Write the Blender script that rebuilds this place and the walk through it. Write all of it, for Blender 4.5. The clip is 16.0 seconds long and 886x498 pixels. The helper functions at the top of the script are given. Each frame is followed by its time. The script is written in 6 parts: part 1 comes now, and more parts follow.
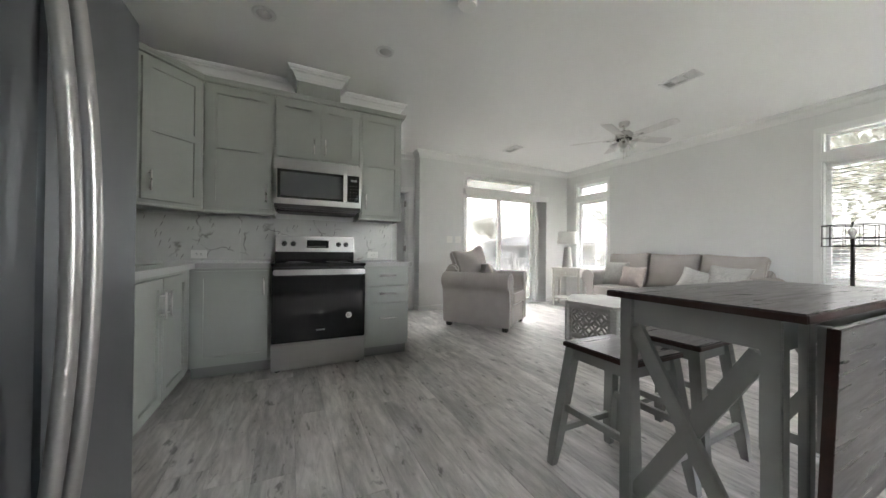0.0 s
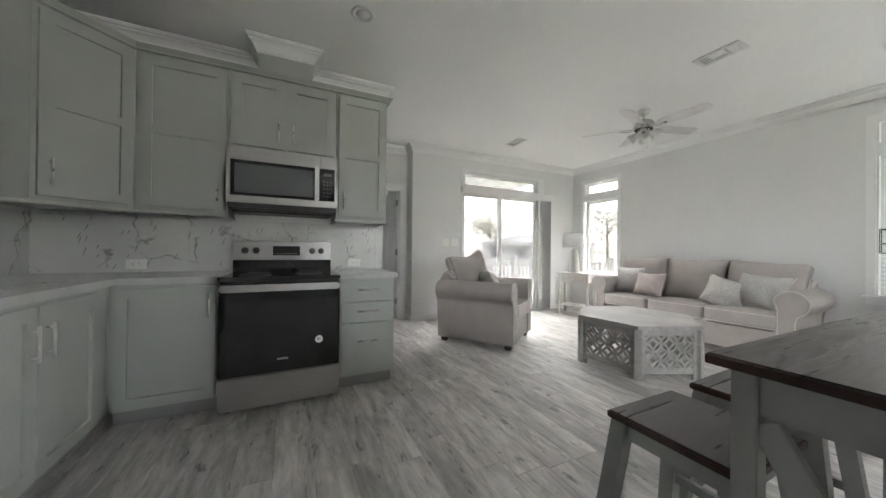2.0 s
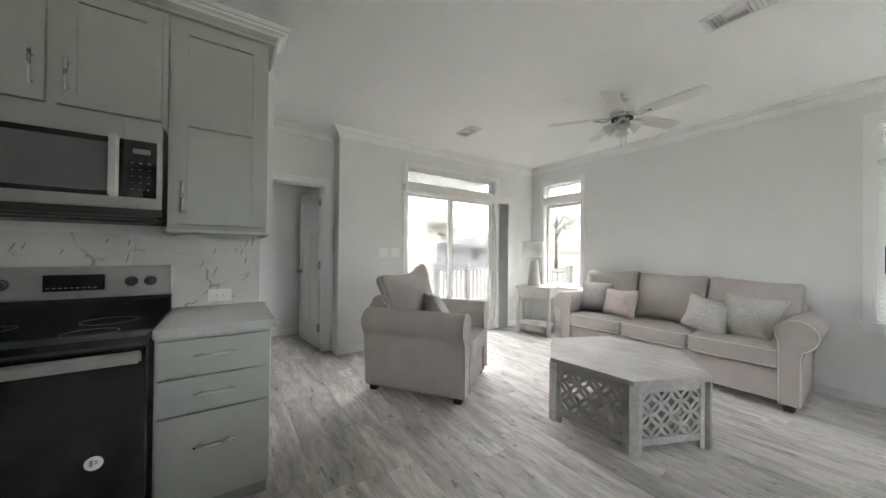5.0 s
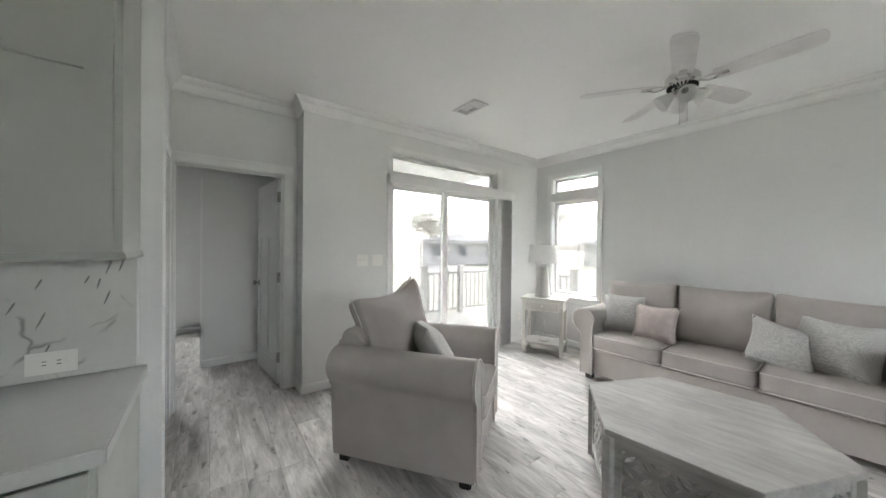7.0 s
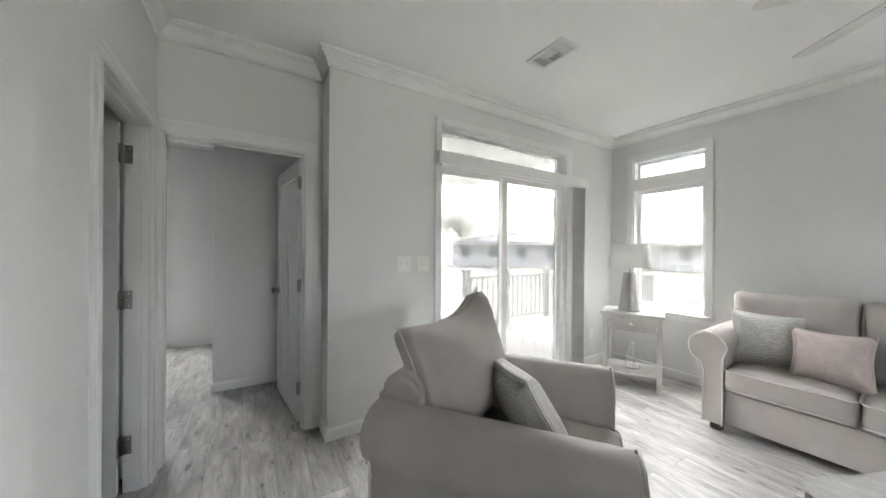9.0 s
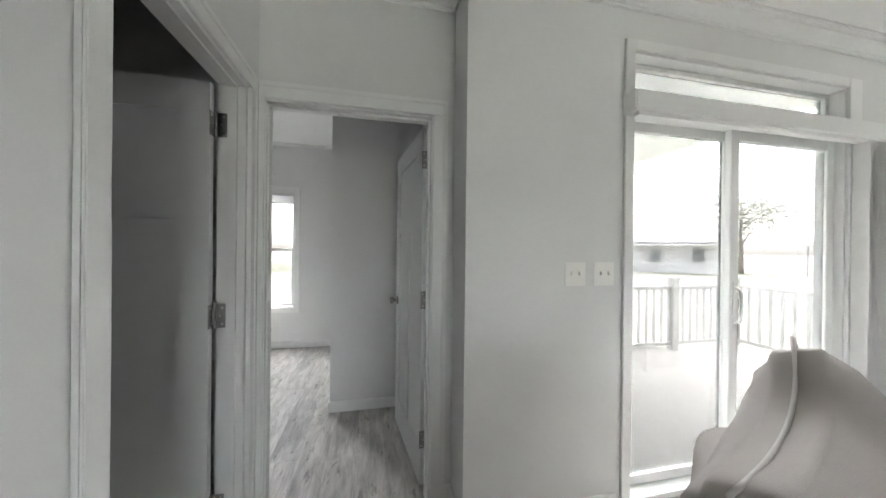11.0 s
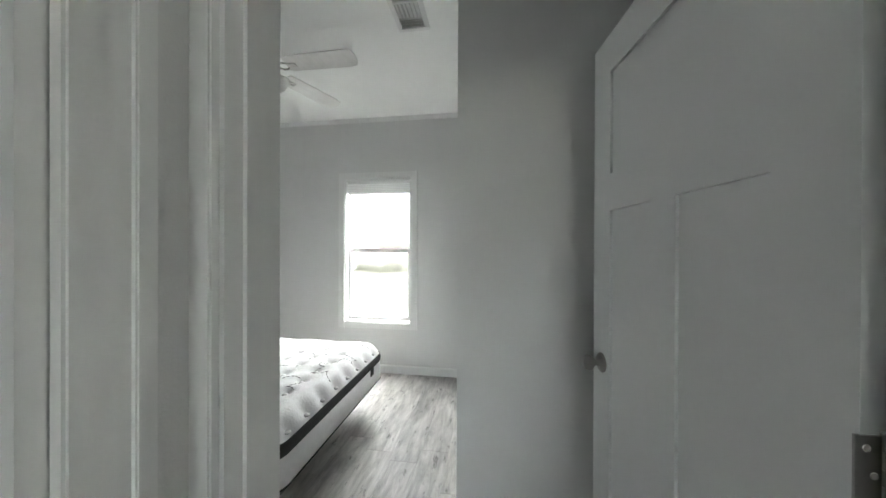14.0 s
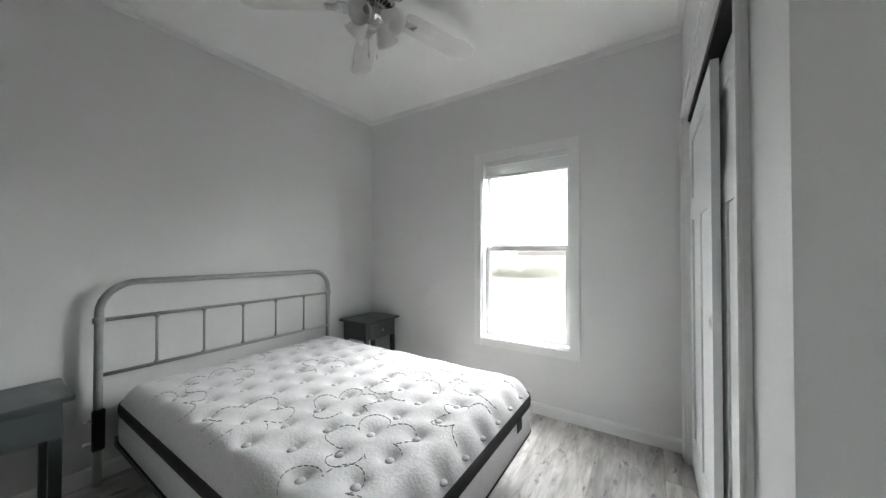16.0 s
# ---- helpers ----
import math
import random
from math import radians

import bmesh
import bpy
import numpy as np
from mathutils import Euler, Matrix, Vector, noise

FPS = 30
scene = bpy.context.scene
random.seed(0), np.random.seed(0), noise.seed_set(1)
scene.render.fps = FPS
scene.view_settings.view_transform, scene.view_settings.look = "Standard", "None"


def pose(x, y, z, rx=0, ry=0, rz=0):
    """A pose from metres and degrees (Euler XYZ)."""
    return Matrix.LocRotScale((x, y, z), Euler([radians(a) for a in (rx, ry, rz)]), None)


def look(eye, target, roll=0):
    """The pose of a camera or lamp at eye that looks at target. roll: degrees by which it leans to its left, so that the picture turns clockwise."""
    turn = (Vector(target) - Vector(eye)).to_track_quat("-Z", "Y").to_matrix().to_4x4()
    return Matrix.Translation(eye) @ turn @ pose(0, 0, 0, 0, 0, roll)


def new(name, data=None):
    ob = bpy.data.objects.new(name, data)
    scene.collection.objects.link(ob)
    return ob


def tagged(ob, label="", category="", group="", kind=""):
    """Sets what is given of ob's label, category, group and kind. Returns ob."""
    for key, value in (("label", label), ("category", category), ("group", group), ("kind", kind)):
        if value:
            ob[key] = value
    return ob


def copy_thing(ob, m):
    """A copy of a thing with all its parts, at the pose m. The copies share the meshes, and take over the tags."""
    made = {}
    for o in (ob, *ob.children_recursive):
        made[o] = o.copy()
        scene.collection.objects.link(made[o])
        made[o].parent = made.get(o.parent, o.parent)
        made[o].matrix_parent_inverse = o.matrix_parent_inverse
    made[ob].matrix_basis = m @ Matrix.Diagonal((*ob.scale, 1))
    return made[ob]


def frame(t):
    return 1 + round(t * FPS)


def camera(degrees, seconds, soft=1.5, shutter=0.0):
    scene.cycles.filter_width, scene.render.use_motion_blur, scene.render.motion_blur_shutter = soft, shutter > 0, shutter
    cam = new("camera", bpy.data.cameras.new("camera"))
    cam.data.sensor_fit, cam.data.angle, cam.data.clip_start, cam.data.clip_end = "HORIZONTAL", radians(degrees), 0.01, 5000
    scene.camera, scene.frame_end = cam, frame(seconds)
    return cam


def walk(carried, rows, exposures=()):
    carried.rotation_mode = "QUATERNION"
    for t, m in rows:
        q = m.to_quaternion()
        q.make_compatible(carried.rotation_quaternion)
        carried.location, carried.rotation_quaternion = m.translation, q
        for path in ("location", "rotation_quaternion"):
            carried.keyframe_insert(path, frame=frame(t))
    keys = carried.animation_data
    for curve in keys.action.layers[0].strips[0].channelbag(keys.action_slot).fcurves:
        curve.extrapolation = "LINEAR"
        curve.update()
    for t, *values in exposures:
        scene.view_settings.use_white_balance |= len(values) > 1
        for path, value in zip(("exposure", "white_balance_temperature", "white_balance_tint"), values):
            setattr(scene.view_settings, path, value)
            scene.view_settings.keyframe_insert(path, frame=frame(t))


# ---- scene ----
cam = camera(108.5, 16.0)
PATH = [
    (0, (0.135, -0.08, 1.027), (1.0, 1.723, 1.04), 0.6),
    (0.5, (0.162, 0.012, 1.029), (1.034, 1.812, 1.042), 0.7),
    (1, (0.226, 0.122, 1.043), (1.098, 1.922, 1.052), 0.7),
    (1.5, (0.316, 0.24, 1.079), (1.189, 2.04, 1.086), 0.7),
    (2, (0.405, 0.371, 1.102), (1.279, 2.17, 1.111), 0.6),
    (2.5, (0.485, 0.508, 1.104), (1.361, 2.305, 1.111), 0.6),
    (3, (0.573, 0.634, 1.122), (1.452, 2.43, 1.127), 0.6),
    (3.5, (0.675, 0.756, 1.182), (1.587, 2.536, 1.186), 0.6),
    (4, (0.783, 0.88, 1.228), (1.79, 2.608, 1.232), 0.7),
    (6.5, (1.34, 1.632, 1.339), (2.509, 3.255, 1.35), 0.4),
    (7, (1.413, 1.858, 1.387), (2.602, 3.466, 1.373), 0.6),
    (7.5, (1.498, 2.038, 1.368), (2.682, 3.649, 1.358), 0.6),
    (8, (1.553, 2.267, 1.369), (2.743, 3.874, 1.36), 0.5),
    (8.5, (1.606, 2.461, 1.365), (2.759, 4.095, 1.358), 0.5),
    (9, (1.64, 2.678, 1.367), (2.685, 4.383, 1.361), 0.5),
    (9.5, (1.687, 2.893, 1.365), (2.56, 4.693, 1.357), 0.4),
    (10, (1.699, 3.116, 1.356), (2.398, 4.99, 1.351), 0.6),
    (12.5, (1.649, 4.259, 1.37), (1.822, 6.251, 1.365), 0.2),
    (13, (1.614, 4.491, 1.348), (1.688, 6.49, 1.346), 0.2),
    (13.5, (1.594, 4.722, 1.344), (1.499, 6.72, 1.344), 0.2),
    (14, (1.522, 4.897, 1.344), (1.223, 6.875, 1.338), 0.2),
    (14.5, (1.462, 5.122, 1.335), (0.956, 7.057, 1.333), -0.2),
    (15, (1.358, 5.336, 1.302), (0.691, 7.221, 1.311), 0.1),
    (15.5, (1.279, 5.483, 1.281), (0.412, 7.285, 1.304), 0.0),
    (16, (1.191, 5.643, 1.278), (0.099, 7.318, 1.303), -0.0),
]
walk(cam, [(t, look(eye, target, roll)) for t, eye, target, roll in PATH], exposures=[(0, 6.2, 6600, 12), (4, 6.2, 6600, 12), (6.5, 6.12, 6520, 11), (8.5, 6.15, 6450, 11), (10, 6.28, 6450, 11), (12.5, 6.36, 6450, 9), (13.2, 6.42, 6450, 8), (14.2, 6.4, 6450, 7), (14.6, 6.36, 6420, 7), (15.5, 6.25, 6400, 9), (16, 6.2, 6400, 10)])

# ---- world and sun ----
world = bpy.data.worlds.new("sky")
scene.world = world
world.use_nodes = True
wn = world.node_tree
sky = wn.nodes.new("ShaderNodeTexSky")
sky.sky_type, sky.sun_disc = "NISHITA", False
sky.sun_elevation, sky.sun_rotation = radians(58), radians(25)
sky.air_density, sky.dust_density, sky.ozone_density = 1.0, 3.0, 1.0
wn.nodes["Background"].inputs["Strength"].default_value = 0.09
hsv = wn.nodes.new("ShaderNodeHueSaturation")
hsv.inputs["Saturation"].default_value = 0.25
wn.links.new(sky.outputs[0], hsv.inputs["Color"])
wn.links.new(hsv.outputs[0], wn.nodes["Background"].inputs["Color"])
sun = new("sun", bpy.data.lights.new("sun", "SUN"))
sun.data.energy, sun.data.angle, sun.data.color = 1.5, radians(150), (1.0, 0.99, 0.98)
sun.matrix_world = look((2.1, 4.5, 8.0), (0, 0, 0))

# ---- materials ----
def shader(name):
    m = bpy.data.materials.new(name)
    m.use_nodes = True
    return m, m.node_tree, m.node_tree.nodes["Principled BSDF"]


def link(nt, a, ao, b, bi):
    nt.links.new(a.outputs[ao], b.inputs[bi])


def coords(nt, scale=(1, 1, 1), kind="Object", rnd=False):
    tc = nt.nodes.new("ShaderNodeTexCoord")
    mp = nt.nodes.new("ShaderNodeMapping")
    mp.inputs["Scale"].default_value = scale
    link(nt, tc, kind, mp, "Vector")
    if rnd:
        oi = nt.nodes.new("ShaderNodeObjectInfo")
        mul = nt.nodes.new("ShaderNodeVectorMath")
        mul.operation = "SCALE"
        mul.inputs[0].default_value = (37, 91, 13)
        link(nt, oi, "Random", mul, "Scale")
        link(nt, mul, 0, mp, "Location")
    return mp


def noise_tex(nt, mp, scale, detail=4, rough=0.55, dist=0.0):
    n = nt.nodes.new("ShaderNodeTexNoise")
    n.inputs["Scale"].default_value, n.inputs["Detail"].default_value = scale, detail
    n.inputs["Roughness"].default_value, n.inputs["Distortion"].default_value = rough, dist
    link(nt, mp, 0, n, "Vector")
    return n


def ramp(nt, src, stops, out="Fac"):
    r = nt.nodes.new("ShaderNodeValToRGB")
    els = r.color_ramp.elements
    while len(els) < len(stops):
        els.new(0.5)
    for e, (p, c) in zip(els, stops):
        e.position, e.color = p, (*c, 1) if len(c) == 3 else c
    link(nt, src, out, r, "Fac")
    return r


def surf(name, col, rough=0.5, metal=0.0, var=0.05, scale=3.0, bump=0.02, bscale=150.0, stretch=(1, 1, 1), spec=0.5, rvar=0.08):
    """Paint, fabric, metal: base colour with two scales of variation, fine relief."""
    m, nt, b = shader(name)
    mp = coords(nt, stretch)
    n = noise_tex(nt, mp, scale, 5)
    lo = tuple(max(c * (1 - var), 0) for c in col)
    hi = tuple(min(c * (1 + var), 1) for c in col)
    r = ramp(nt, n, [(0.3, lo), (0.7, hi)])
    link(nt, r, "Color", b, "Base Color")
    b.inputs["Metallic"].default_value = metal
    b.inputs["Specular IOR Level"].default_value = spec
    rr = ramp(nt, n, [(0.3, (max(rough - rvar, 0.02),) * 3), (0.7, (min(rough + rvar, 1),) * 3)])
    link(nt, rr, "Color", b, "Roughness")
    if bump:
        f = noise_tex(nt, mp, bscale, 3)
        bp = nt.nodes.new("ShaderNodeBump")
        bp.inputs["Strength"].default_value, bp.inputs["Distance"].default_value = bump * 10, 0.001
        link(nt, f, "Fac", bp, "Height")
        link(nt, bp, "Normal", b, "Normal")
    return m


def plank_material():
    m, nt, b = shader("weathered_grey_plank")
    mp = coords(nt, (1, 1, 1), rnd=True)
    st = coords(nt, (6, 0.9, 1), rnd=True)
    grain = noise_tex(nt, st, 5, 8, 0.65, 0.6)
    blot = noise_tex(nt, coords(nt, (3.2, 0.8, 1), rnd=True), 2.2, 5, 0.6, 0.8)
    knot = noise_tex(nt, coords(nt, (5, 1.6, 1), rnd=True), 4.5, 4, 0.6, 0.4)
    c1 = ramp(nt, grain, [(0.25, (0.33, 0.32, 0.305)), (0.5, (0.53, 0.515, 0.493)), (0.75, (0.69, 0.672, 0.645))])
    c2 = ramp(nt, blot, [(0.32, (0.55, 0.55, 0.55)), (0.62, (1.14, 1.14, 1.14))])
    c3 = ramp(nt, knot, [(0.30, (0.24, 0.236, 0.23)), (0.40, (1, 1, 1))])
    mix = nt.nodes.new("ShaderNodeMix")
    mix.data_type, mix.blend_type = "RGBA", "MULTIPLY"
    mix.inputs["Factor"].default_value = 0.8
    link(nt, c1, "Color", mix, "A")
    link(nt, c2, "Color", mix, "B")
    mix2 = nt.nodes.new("ShaderNodeMix")
    mix2.data_type, mix2.blend_type = "RGBA", "MULTIPLY"
    mix2.inputs["Factor"].default_value = 0.75
    nt.links.new(mix.outputs["Result"], mix2.inputs["A"])
    link(nt, c3, "Color", mix2, "B")
    oi = nt.nodes.new("ShaderNodeObjectInfo")
    ge = nt.nodes.new("ShaderNodeNewGeometry")
    mixr = nt.nodes.new("ShaderNodeMath")
    link(nt, oi, "Random", mixr, 0)
    link(nt, ge, "Random Per Island", mixr, 1)
    wrap = nt.nodes.new("ShaderNodeMath")
    wrap.operation = "FRACT"
    link(nt, mixr, 0, wrap, 0)
    tone = ramp(nt, wrap, [(0.0, (0.84, 0.84, 0.84)), (1.0, (1.12, 1.11, 1.10))], 0)
    mix3 = nt.nodes.new("ShaderNodeMix")
    mix3.data_type, mix3.blend_type = "RGBA", "MULTIPLY"
    mix3.inputs["Factor"].default_value = 1.0
    nt.links.new(mix2.outputs["Result"], mix3.inputs["A"])
    link(nt, tone, "Color", mix3, "B")
    nt.links.new(mix3.outputs["Result"], b.inputs["Base Color"])
    rr = ramp(nt, grain, [(0.2, (0.34,) * 3), (0.8, (0.50,) * 3)])
    link(nt, rr, "Color", b, "Roughness")
    bp = nt.nodes.new("ShaderNodeBump")
    bp.inputs["Strength"].default_value, bp.inputs["Distance"].default_value = 0.25, 0.001
    link(nt, grain, "Fac", bp, "Height")
    link(nt, bp, "Normal", b, "Normal")
    return m


def marble_material(name, base, vein, scale=1.0):
    m, nt, b = shader(name)
    mp = coords(nt, (scale, scale, scale))
    warp = noise_tex(nt, mp, 2.2, 4, 0.6)
    cloud = noise_tex(nt, mp, 3.0, 5)
    mixv = nt.nodes.new("ShaderNodeMix")
    mixv.data_type = "VECTOR"
    mixv.inputs["Factor"].default_value = 0.32
    link(nt, mp, 0, mixv, "A")
    link(nt, warp, "Color", mixv, "B")
    vo = nt.nodes.new("ShaderNodeTexVoronoi")
    vo.feature = "DISTANCE_TO_EDGE"
    vo.inputs["Scale"].default_value = 5.0
    nt.links.new(mixv.outputs["Result"], vo.inputs["Vector"])
    line = ramp(nt, vo, [(0.0, (1, 1, 1)), (0.036, (0, 0, 0))], "Distance")
    brk = ramp(nt, noise_tex(nt, mp, 5.5, 3), [(0.45, (0, 0, 0)), (0.57, (1, 1, 1))])
    mul = nt.nodes.new("ShaderNodeMath")
    mul.operation = "MULTIPLY"
    link(nt, line, "Color", mul, 0)
    link(nt, brk, "Color", mul, 1)
    ground = ramp(nt, cloud, [(0.3, tuple(c * 0.86 for c in base)), (0.7, base)])
    mix = nt.nodes.new("ShaderNodeMix")
    mix.data_type = "RGBA"
    link(nt, mul, 0, mix, "Factor")
    link(nt, ground, "Color", mix, "A")
    mix.inputs["B"].default_value = (*vein, 1)
    nt.links.new(mix.outputs["Result"], b.inputs["Base Color"])
    b.inputs["Roughness"].default_value = 0.28
    return m


def glass_material(name, tint):
    """Thin window glass: lets light straight through with a tint, and reflects a little."""
    m, nt, b = shader(name)
    tr = nt.nodes.new("ShaderNodeBsdfTransparent")
    tr.inputs["Color"].default_value = (*tint, 1)
    gl = nt.nodes.new("ShaderNodeBsdfGlossy")
    gl.inputs["Roughness"].default_value = 0.02
    mx = nt.nodes.new("ShaderNodeMixShader")
    mx.inputs[0].default_value = 0.03
    nt.links.new(tr.outputs[0], mx.inputs[1])
    nt.links.new(gl.outputs[0], mx.inputs[2])
    nt.links.new(mx.outputs[0], nt.nodes["Material Output"].inputs["Surface"])
    return m


def wood_material(name, dark, light, rough=0.35, stretch=(1, 12, 12), scale=3.0):
    m, nt, b = shader(name)
    mp = coords(nt, stretch)
    g = noise_tex(nt, mp, scale, 7, 0.65, 0.5)
    big = noise_tex(nt, coords(nt), 2.5, 3)
    r = ramp(nt, g, [(0.3, dark), (0.7, light)])
    r2 = ramp(nt, big, [(0.3, (0.8, 0.8, 0.8)), (0.7, (1.1, 1.1, 1.1))])
    mix = nt.nodes.new("ShaderNodeMix")
    mix.data_type, mix.blend_type = "RGBA", "MULTIPLY"
    mix.inputs["Factor"].default_value = 1.0
    link(nt, r, "Color", mix, "A")
    link(nt, r2, "Color", mix, "B")
    nt.links.new(mix.outputs["Result"], b.inputs["Base Color"])
    rr = ramp(nt, g, [(0.3, (rough - 0.07,) * 3), (0.7, (rough + 0.1,) * 3)])
    link(nt, rr, "Color", b, "Roughness")
    bp = nt.nodes.new("ShaderNodeBump")
    bp.inputs["Strength"].default_value, bp.inputs["Distance"].default_value = 0.2, 0.001
    link(nt, g, "Fac", bp, "Height")
    link(nt, bp, "Normal", b, "Normal")
    return m


WALL = surf("wall_paint", (0.70, 0.71, 0.70), 0.75, var=0.025, scale=1.3, bump=0.03, bscale=260, spec=0.3)
CEIL = surf("ceiling_paint", (0.88, 0.89, 0.88), 0.85, var=0.02, scale=1.0, bump=0.03, bscale=200, spec=0.2)
TRIM = surf("trim_paint", (0.77, 0.78, 0.77), 0.42, var=0.015, scale=2, bump=0.0)
DOORP = surf("door_paint", (0.72, 0.74, 0.735), 0.42, var=0.015, scale=2, bump=0.0)
CAB = surf("cabinet_paint", (0.375, 0.395, 0.365), 0.42, var=0.03, scale=3, bump=0.012, bscale=80)
# cabinet paint darkened, with the recess shadow put into the colour
CABSHADE = surf("shaded_toe_kick", (0.24, 0.25, 0.235), 0.55, var=0.06, scale=5)
STEEL = surf("brushed_steel", (0.56, 0.56, 0.55), 0.33, 1.0, var=0.03, scale=6, bump=0.0, stretch=(0.2, 0.2, 9), rvar=0.03)
STEELH = surf("brushed_steel_level", (0.43, 0.425, 0.415), 0.32, 1.0, var=0.03, scale=6, bump=0.0, stretch=(0.2, 9, 30), rvar=0.03)
FRIDGE = surf("fridge_steel", (0.24, 0.255, 0.265), 0.34, 1.0, var=0.03, scale=4, bump=0.0, stretch=(9, 9, 0.2), rvar=0.03)
HINGE = surf("hinge_nickel", (0.34, 0.335, 0.325), 0.36, 1.0, var=0.06, scale=14, bump=0.0)
# panes of the far houses, lightened to look washed out by haze
DARKPANE = surf("washed_pane", (0.20, 0.21, 0.215), 0.15, var=0.1, bump=0.0)
DUCT = surf("duct_grey", (0.55, 0.55, 0.54), 0.7, var=0.1)
NICKEL = surf("brushed_nickel", (0.64, 0.63, 0.61), 0.30, 1.0, var=0.06, scale=10, bump=0.0)
CHROME = surf("chrome", (0.7, 0.7, 0.7), 0.10, 1.0, var=0.04, scale=8, bump=0.0, rvar=0.04)
BLACKGL = surf("black_glass", (0.012, 0.012, 0.013), 0.07, var=0.2, scale=2, bump=0.0, rvar=0.03)
# base colour raised to stand in for the room reflected in the window
MICROGL = surf("microwave_window_reflection", (0.10, 0.108, 0.108), 0.10, var=0.1, scale=2, bump=0.0, rvar=0.03)
BLACK = surf("black_plastic", (0.02, 0.02, 0.02), 0.4, var=0.2, scale=6)
DARKMETAL = surf("black_metal", (0.02, 0.02, 0.02), 0.45, 0.4, var=0.2, scale=8)
GREYMARK = surf("pale_print", (0.5, 0.5, 0.5), 0.5, var=0.02)
COUNTER = surf("pale_quartz", (0.47, 0.48, 0.465), 0.36, var=0.05, scale=14, bump=0.0)
SPLASH = marble_material("veined_marble_slab", (0.64, 0.65, 0.62), (0.26, 0.26, 0.24), 1.0)
PLANK = plank_material()
JOINT = surf("dark_joint", (0.24, 0.235, 0.22), 0.8, var=0.1)
FABRIC = surf("oatmeal_linen", (0.395, 0.366, 0.343), 0.95, var=0.06, scale=5, bump=0.10, bscale=420, spec=0.15)
PIPING = surf("pale_piping", (0.54, 0.52, 0.495), 0.9, var=0.05, scale=20, bump=0.05, bscale=500, spec=0.15)
PINK = surf("blush_fabric", (0.49, 0.425, 0.40), 0.95, var=0.10, scale=16, bump=0.10, bscale=380, spec=0.15)
SHADE = surf("lamp_shade_linen", (0.74, 0.74, 0.72), 0.9, var=0.03, scale=30, bump=0.05, bscale=400, spec=0.1)
GREYPAINT = surf("grey_furniture_paint", (0.32, 0.33, 0.315), 0.42, var=0.06, scale=5, bump=0.02, bscale=70)
WALNUT = wood_material("dark_walnut", (0.034, 0.029, 0.028), (0.046, 0.039, 0.037), 0.30)
REDEDGE = wood_material("reddish_walnut_edge", (0.035, 0.014, 0.011), (0.062, 0.024, 0.018), 0.36)
WHITEWASH = wood_material("whitewashed_wood", (0.29, 0.282, 0.265), (0.43, 0.42, 0.395), 0.6, (1.5, 9, 9), 3)
CREAM = wood_material("cream_painted_wood", (0.52, 0.51, 0.48), (0.62, 0.61, 0.58), 0.5, (10, 10, 1.5), 5)
MERCURY = surf("mottled_silver", (0.47, 0.46, 0.44), 0.42, 0.6, var=0.10, scale=45, bump=0.02, bscale=60)
CHARCOAL = surf("charcoal_paint", (0.045, 0.055, 0.055), 0.38, var=0.15, scale=6, bump=0.01)
BEDMETAL = surf("galvanised_grey_paint", (0.30, 0.315, 0.31), 0.40, 0.3, var=0.10, scale=12, bump=0.02)
MATTOP = surf("white_knit_ticking", (0.66, 0.66, 0.66), 0.95, var=0.04, scale=30, bump=0.22, bscale=90, spec=0.1)
BAND = surf("black_mattress_band", (0.015, 0.015, 0.016), 0.8, var=0.2, scale=20, bump=0.08, bscale=300)
STITCH = surf("grey_stitching", (0.24, 0.24, 0.245), 0.9, var=0.1)
CLEAR = glass_material("clear_glass", (0.95, 0.95, 0.95))
# grey tint added to dim the overbright view outside
DIMGLASS = glass_material("dimming_window_glass", (0.30, 0.30, 0.30))
FROST = surf("frosted_bowl", (0.78, 0.78, 0.76), 0.5, var=0.02, spec=0.4)
VINYL = surf("white_vinyl", (0.76, 0.77, 0.76), 0.42, var=0.02)
BLIND = surf("grey_blind", (0.66, 0.66, 0.65), 0.6, var=0.05, scale=8)
PLATE = surf("switch_plate", (0.80, 0.80, 0.77), 0.35, var=0.01, bump=0.0)
FANBLADE = wood_material("pale_fan_blade", (0.74, 0.735, 0.72), (0.80, 0.795, 0.78), 0.4, (1.5, 12, 12), 4)
GRASS = surf("dry_grass", (0.20, 0.20, 0.16), 0.95, var=0.35, scale=2.5, bump=0.2, bscale=40)
ASPHALT = surf("worn_asphalt", (0.15, 0.15, 0.146), 0.9, var=0.15, scale=3, bump=0.1, bscale=120)
CONCRETE = surf("concrete_drive", (0.24, 0.237, 0.23), 0.85, var=0.1, scale=2, bump=0.05)
SIDING = surf("pale_siding", (0.66, 0.66, 0.65), 0.7, var=0.05, scale=1)
# roofs, bark and leaves have bright outdoor haze put into their colours
ROOFING = surf("washed_roofing", (0.55, 0.55, 0.555), 0.9, var=0.12, scale=4)
BARK = surf("washed_bark", (0.26, 0.24, 0.21), 0.95, var=0.3, scale=9, bump=0.3, bscale=30)
LEAF = surf("washed_foliage", (0.19, 0.195, 0.155), 0.6, var=0.35, scale=3, bump=0.0)
leaf_through = LEAF.node_tree.nodes.new("ShaderNodeBsdfTranslucent")
leaf_through.inputs["Color"].default_value = (0.42, 0.43, 0.36, 1)
leaf_mix = LEAF.node_tree.nodes.new("ShaderNodeMixShader")
leaf_mix.inputs[0].default_value = 0.5
LEAF.node_tree.links.new(LEAF.node_tree.nodes["Principled BSDF"].outputs[0], leaf_mix.inputs[1])
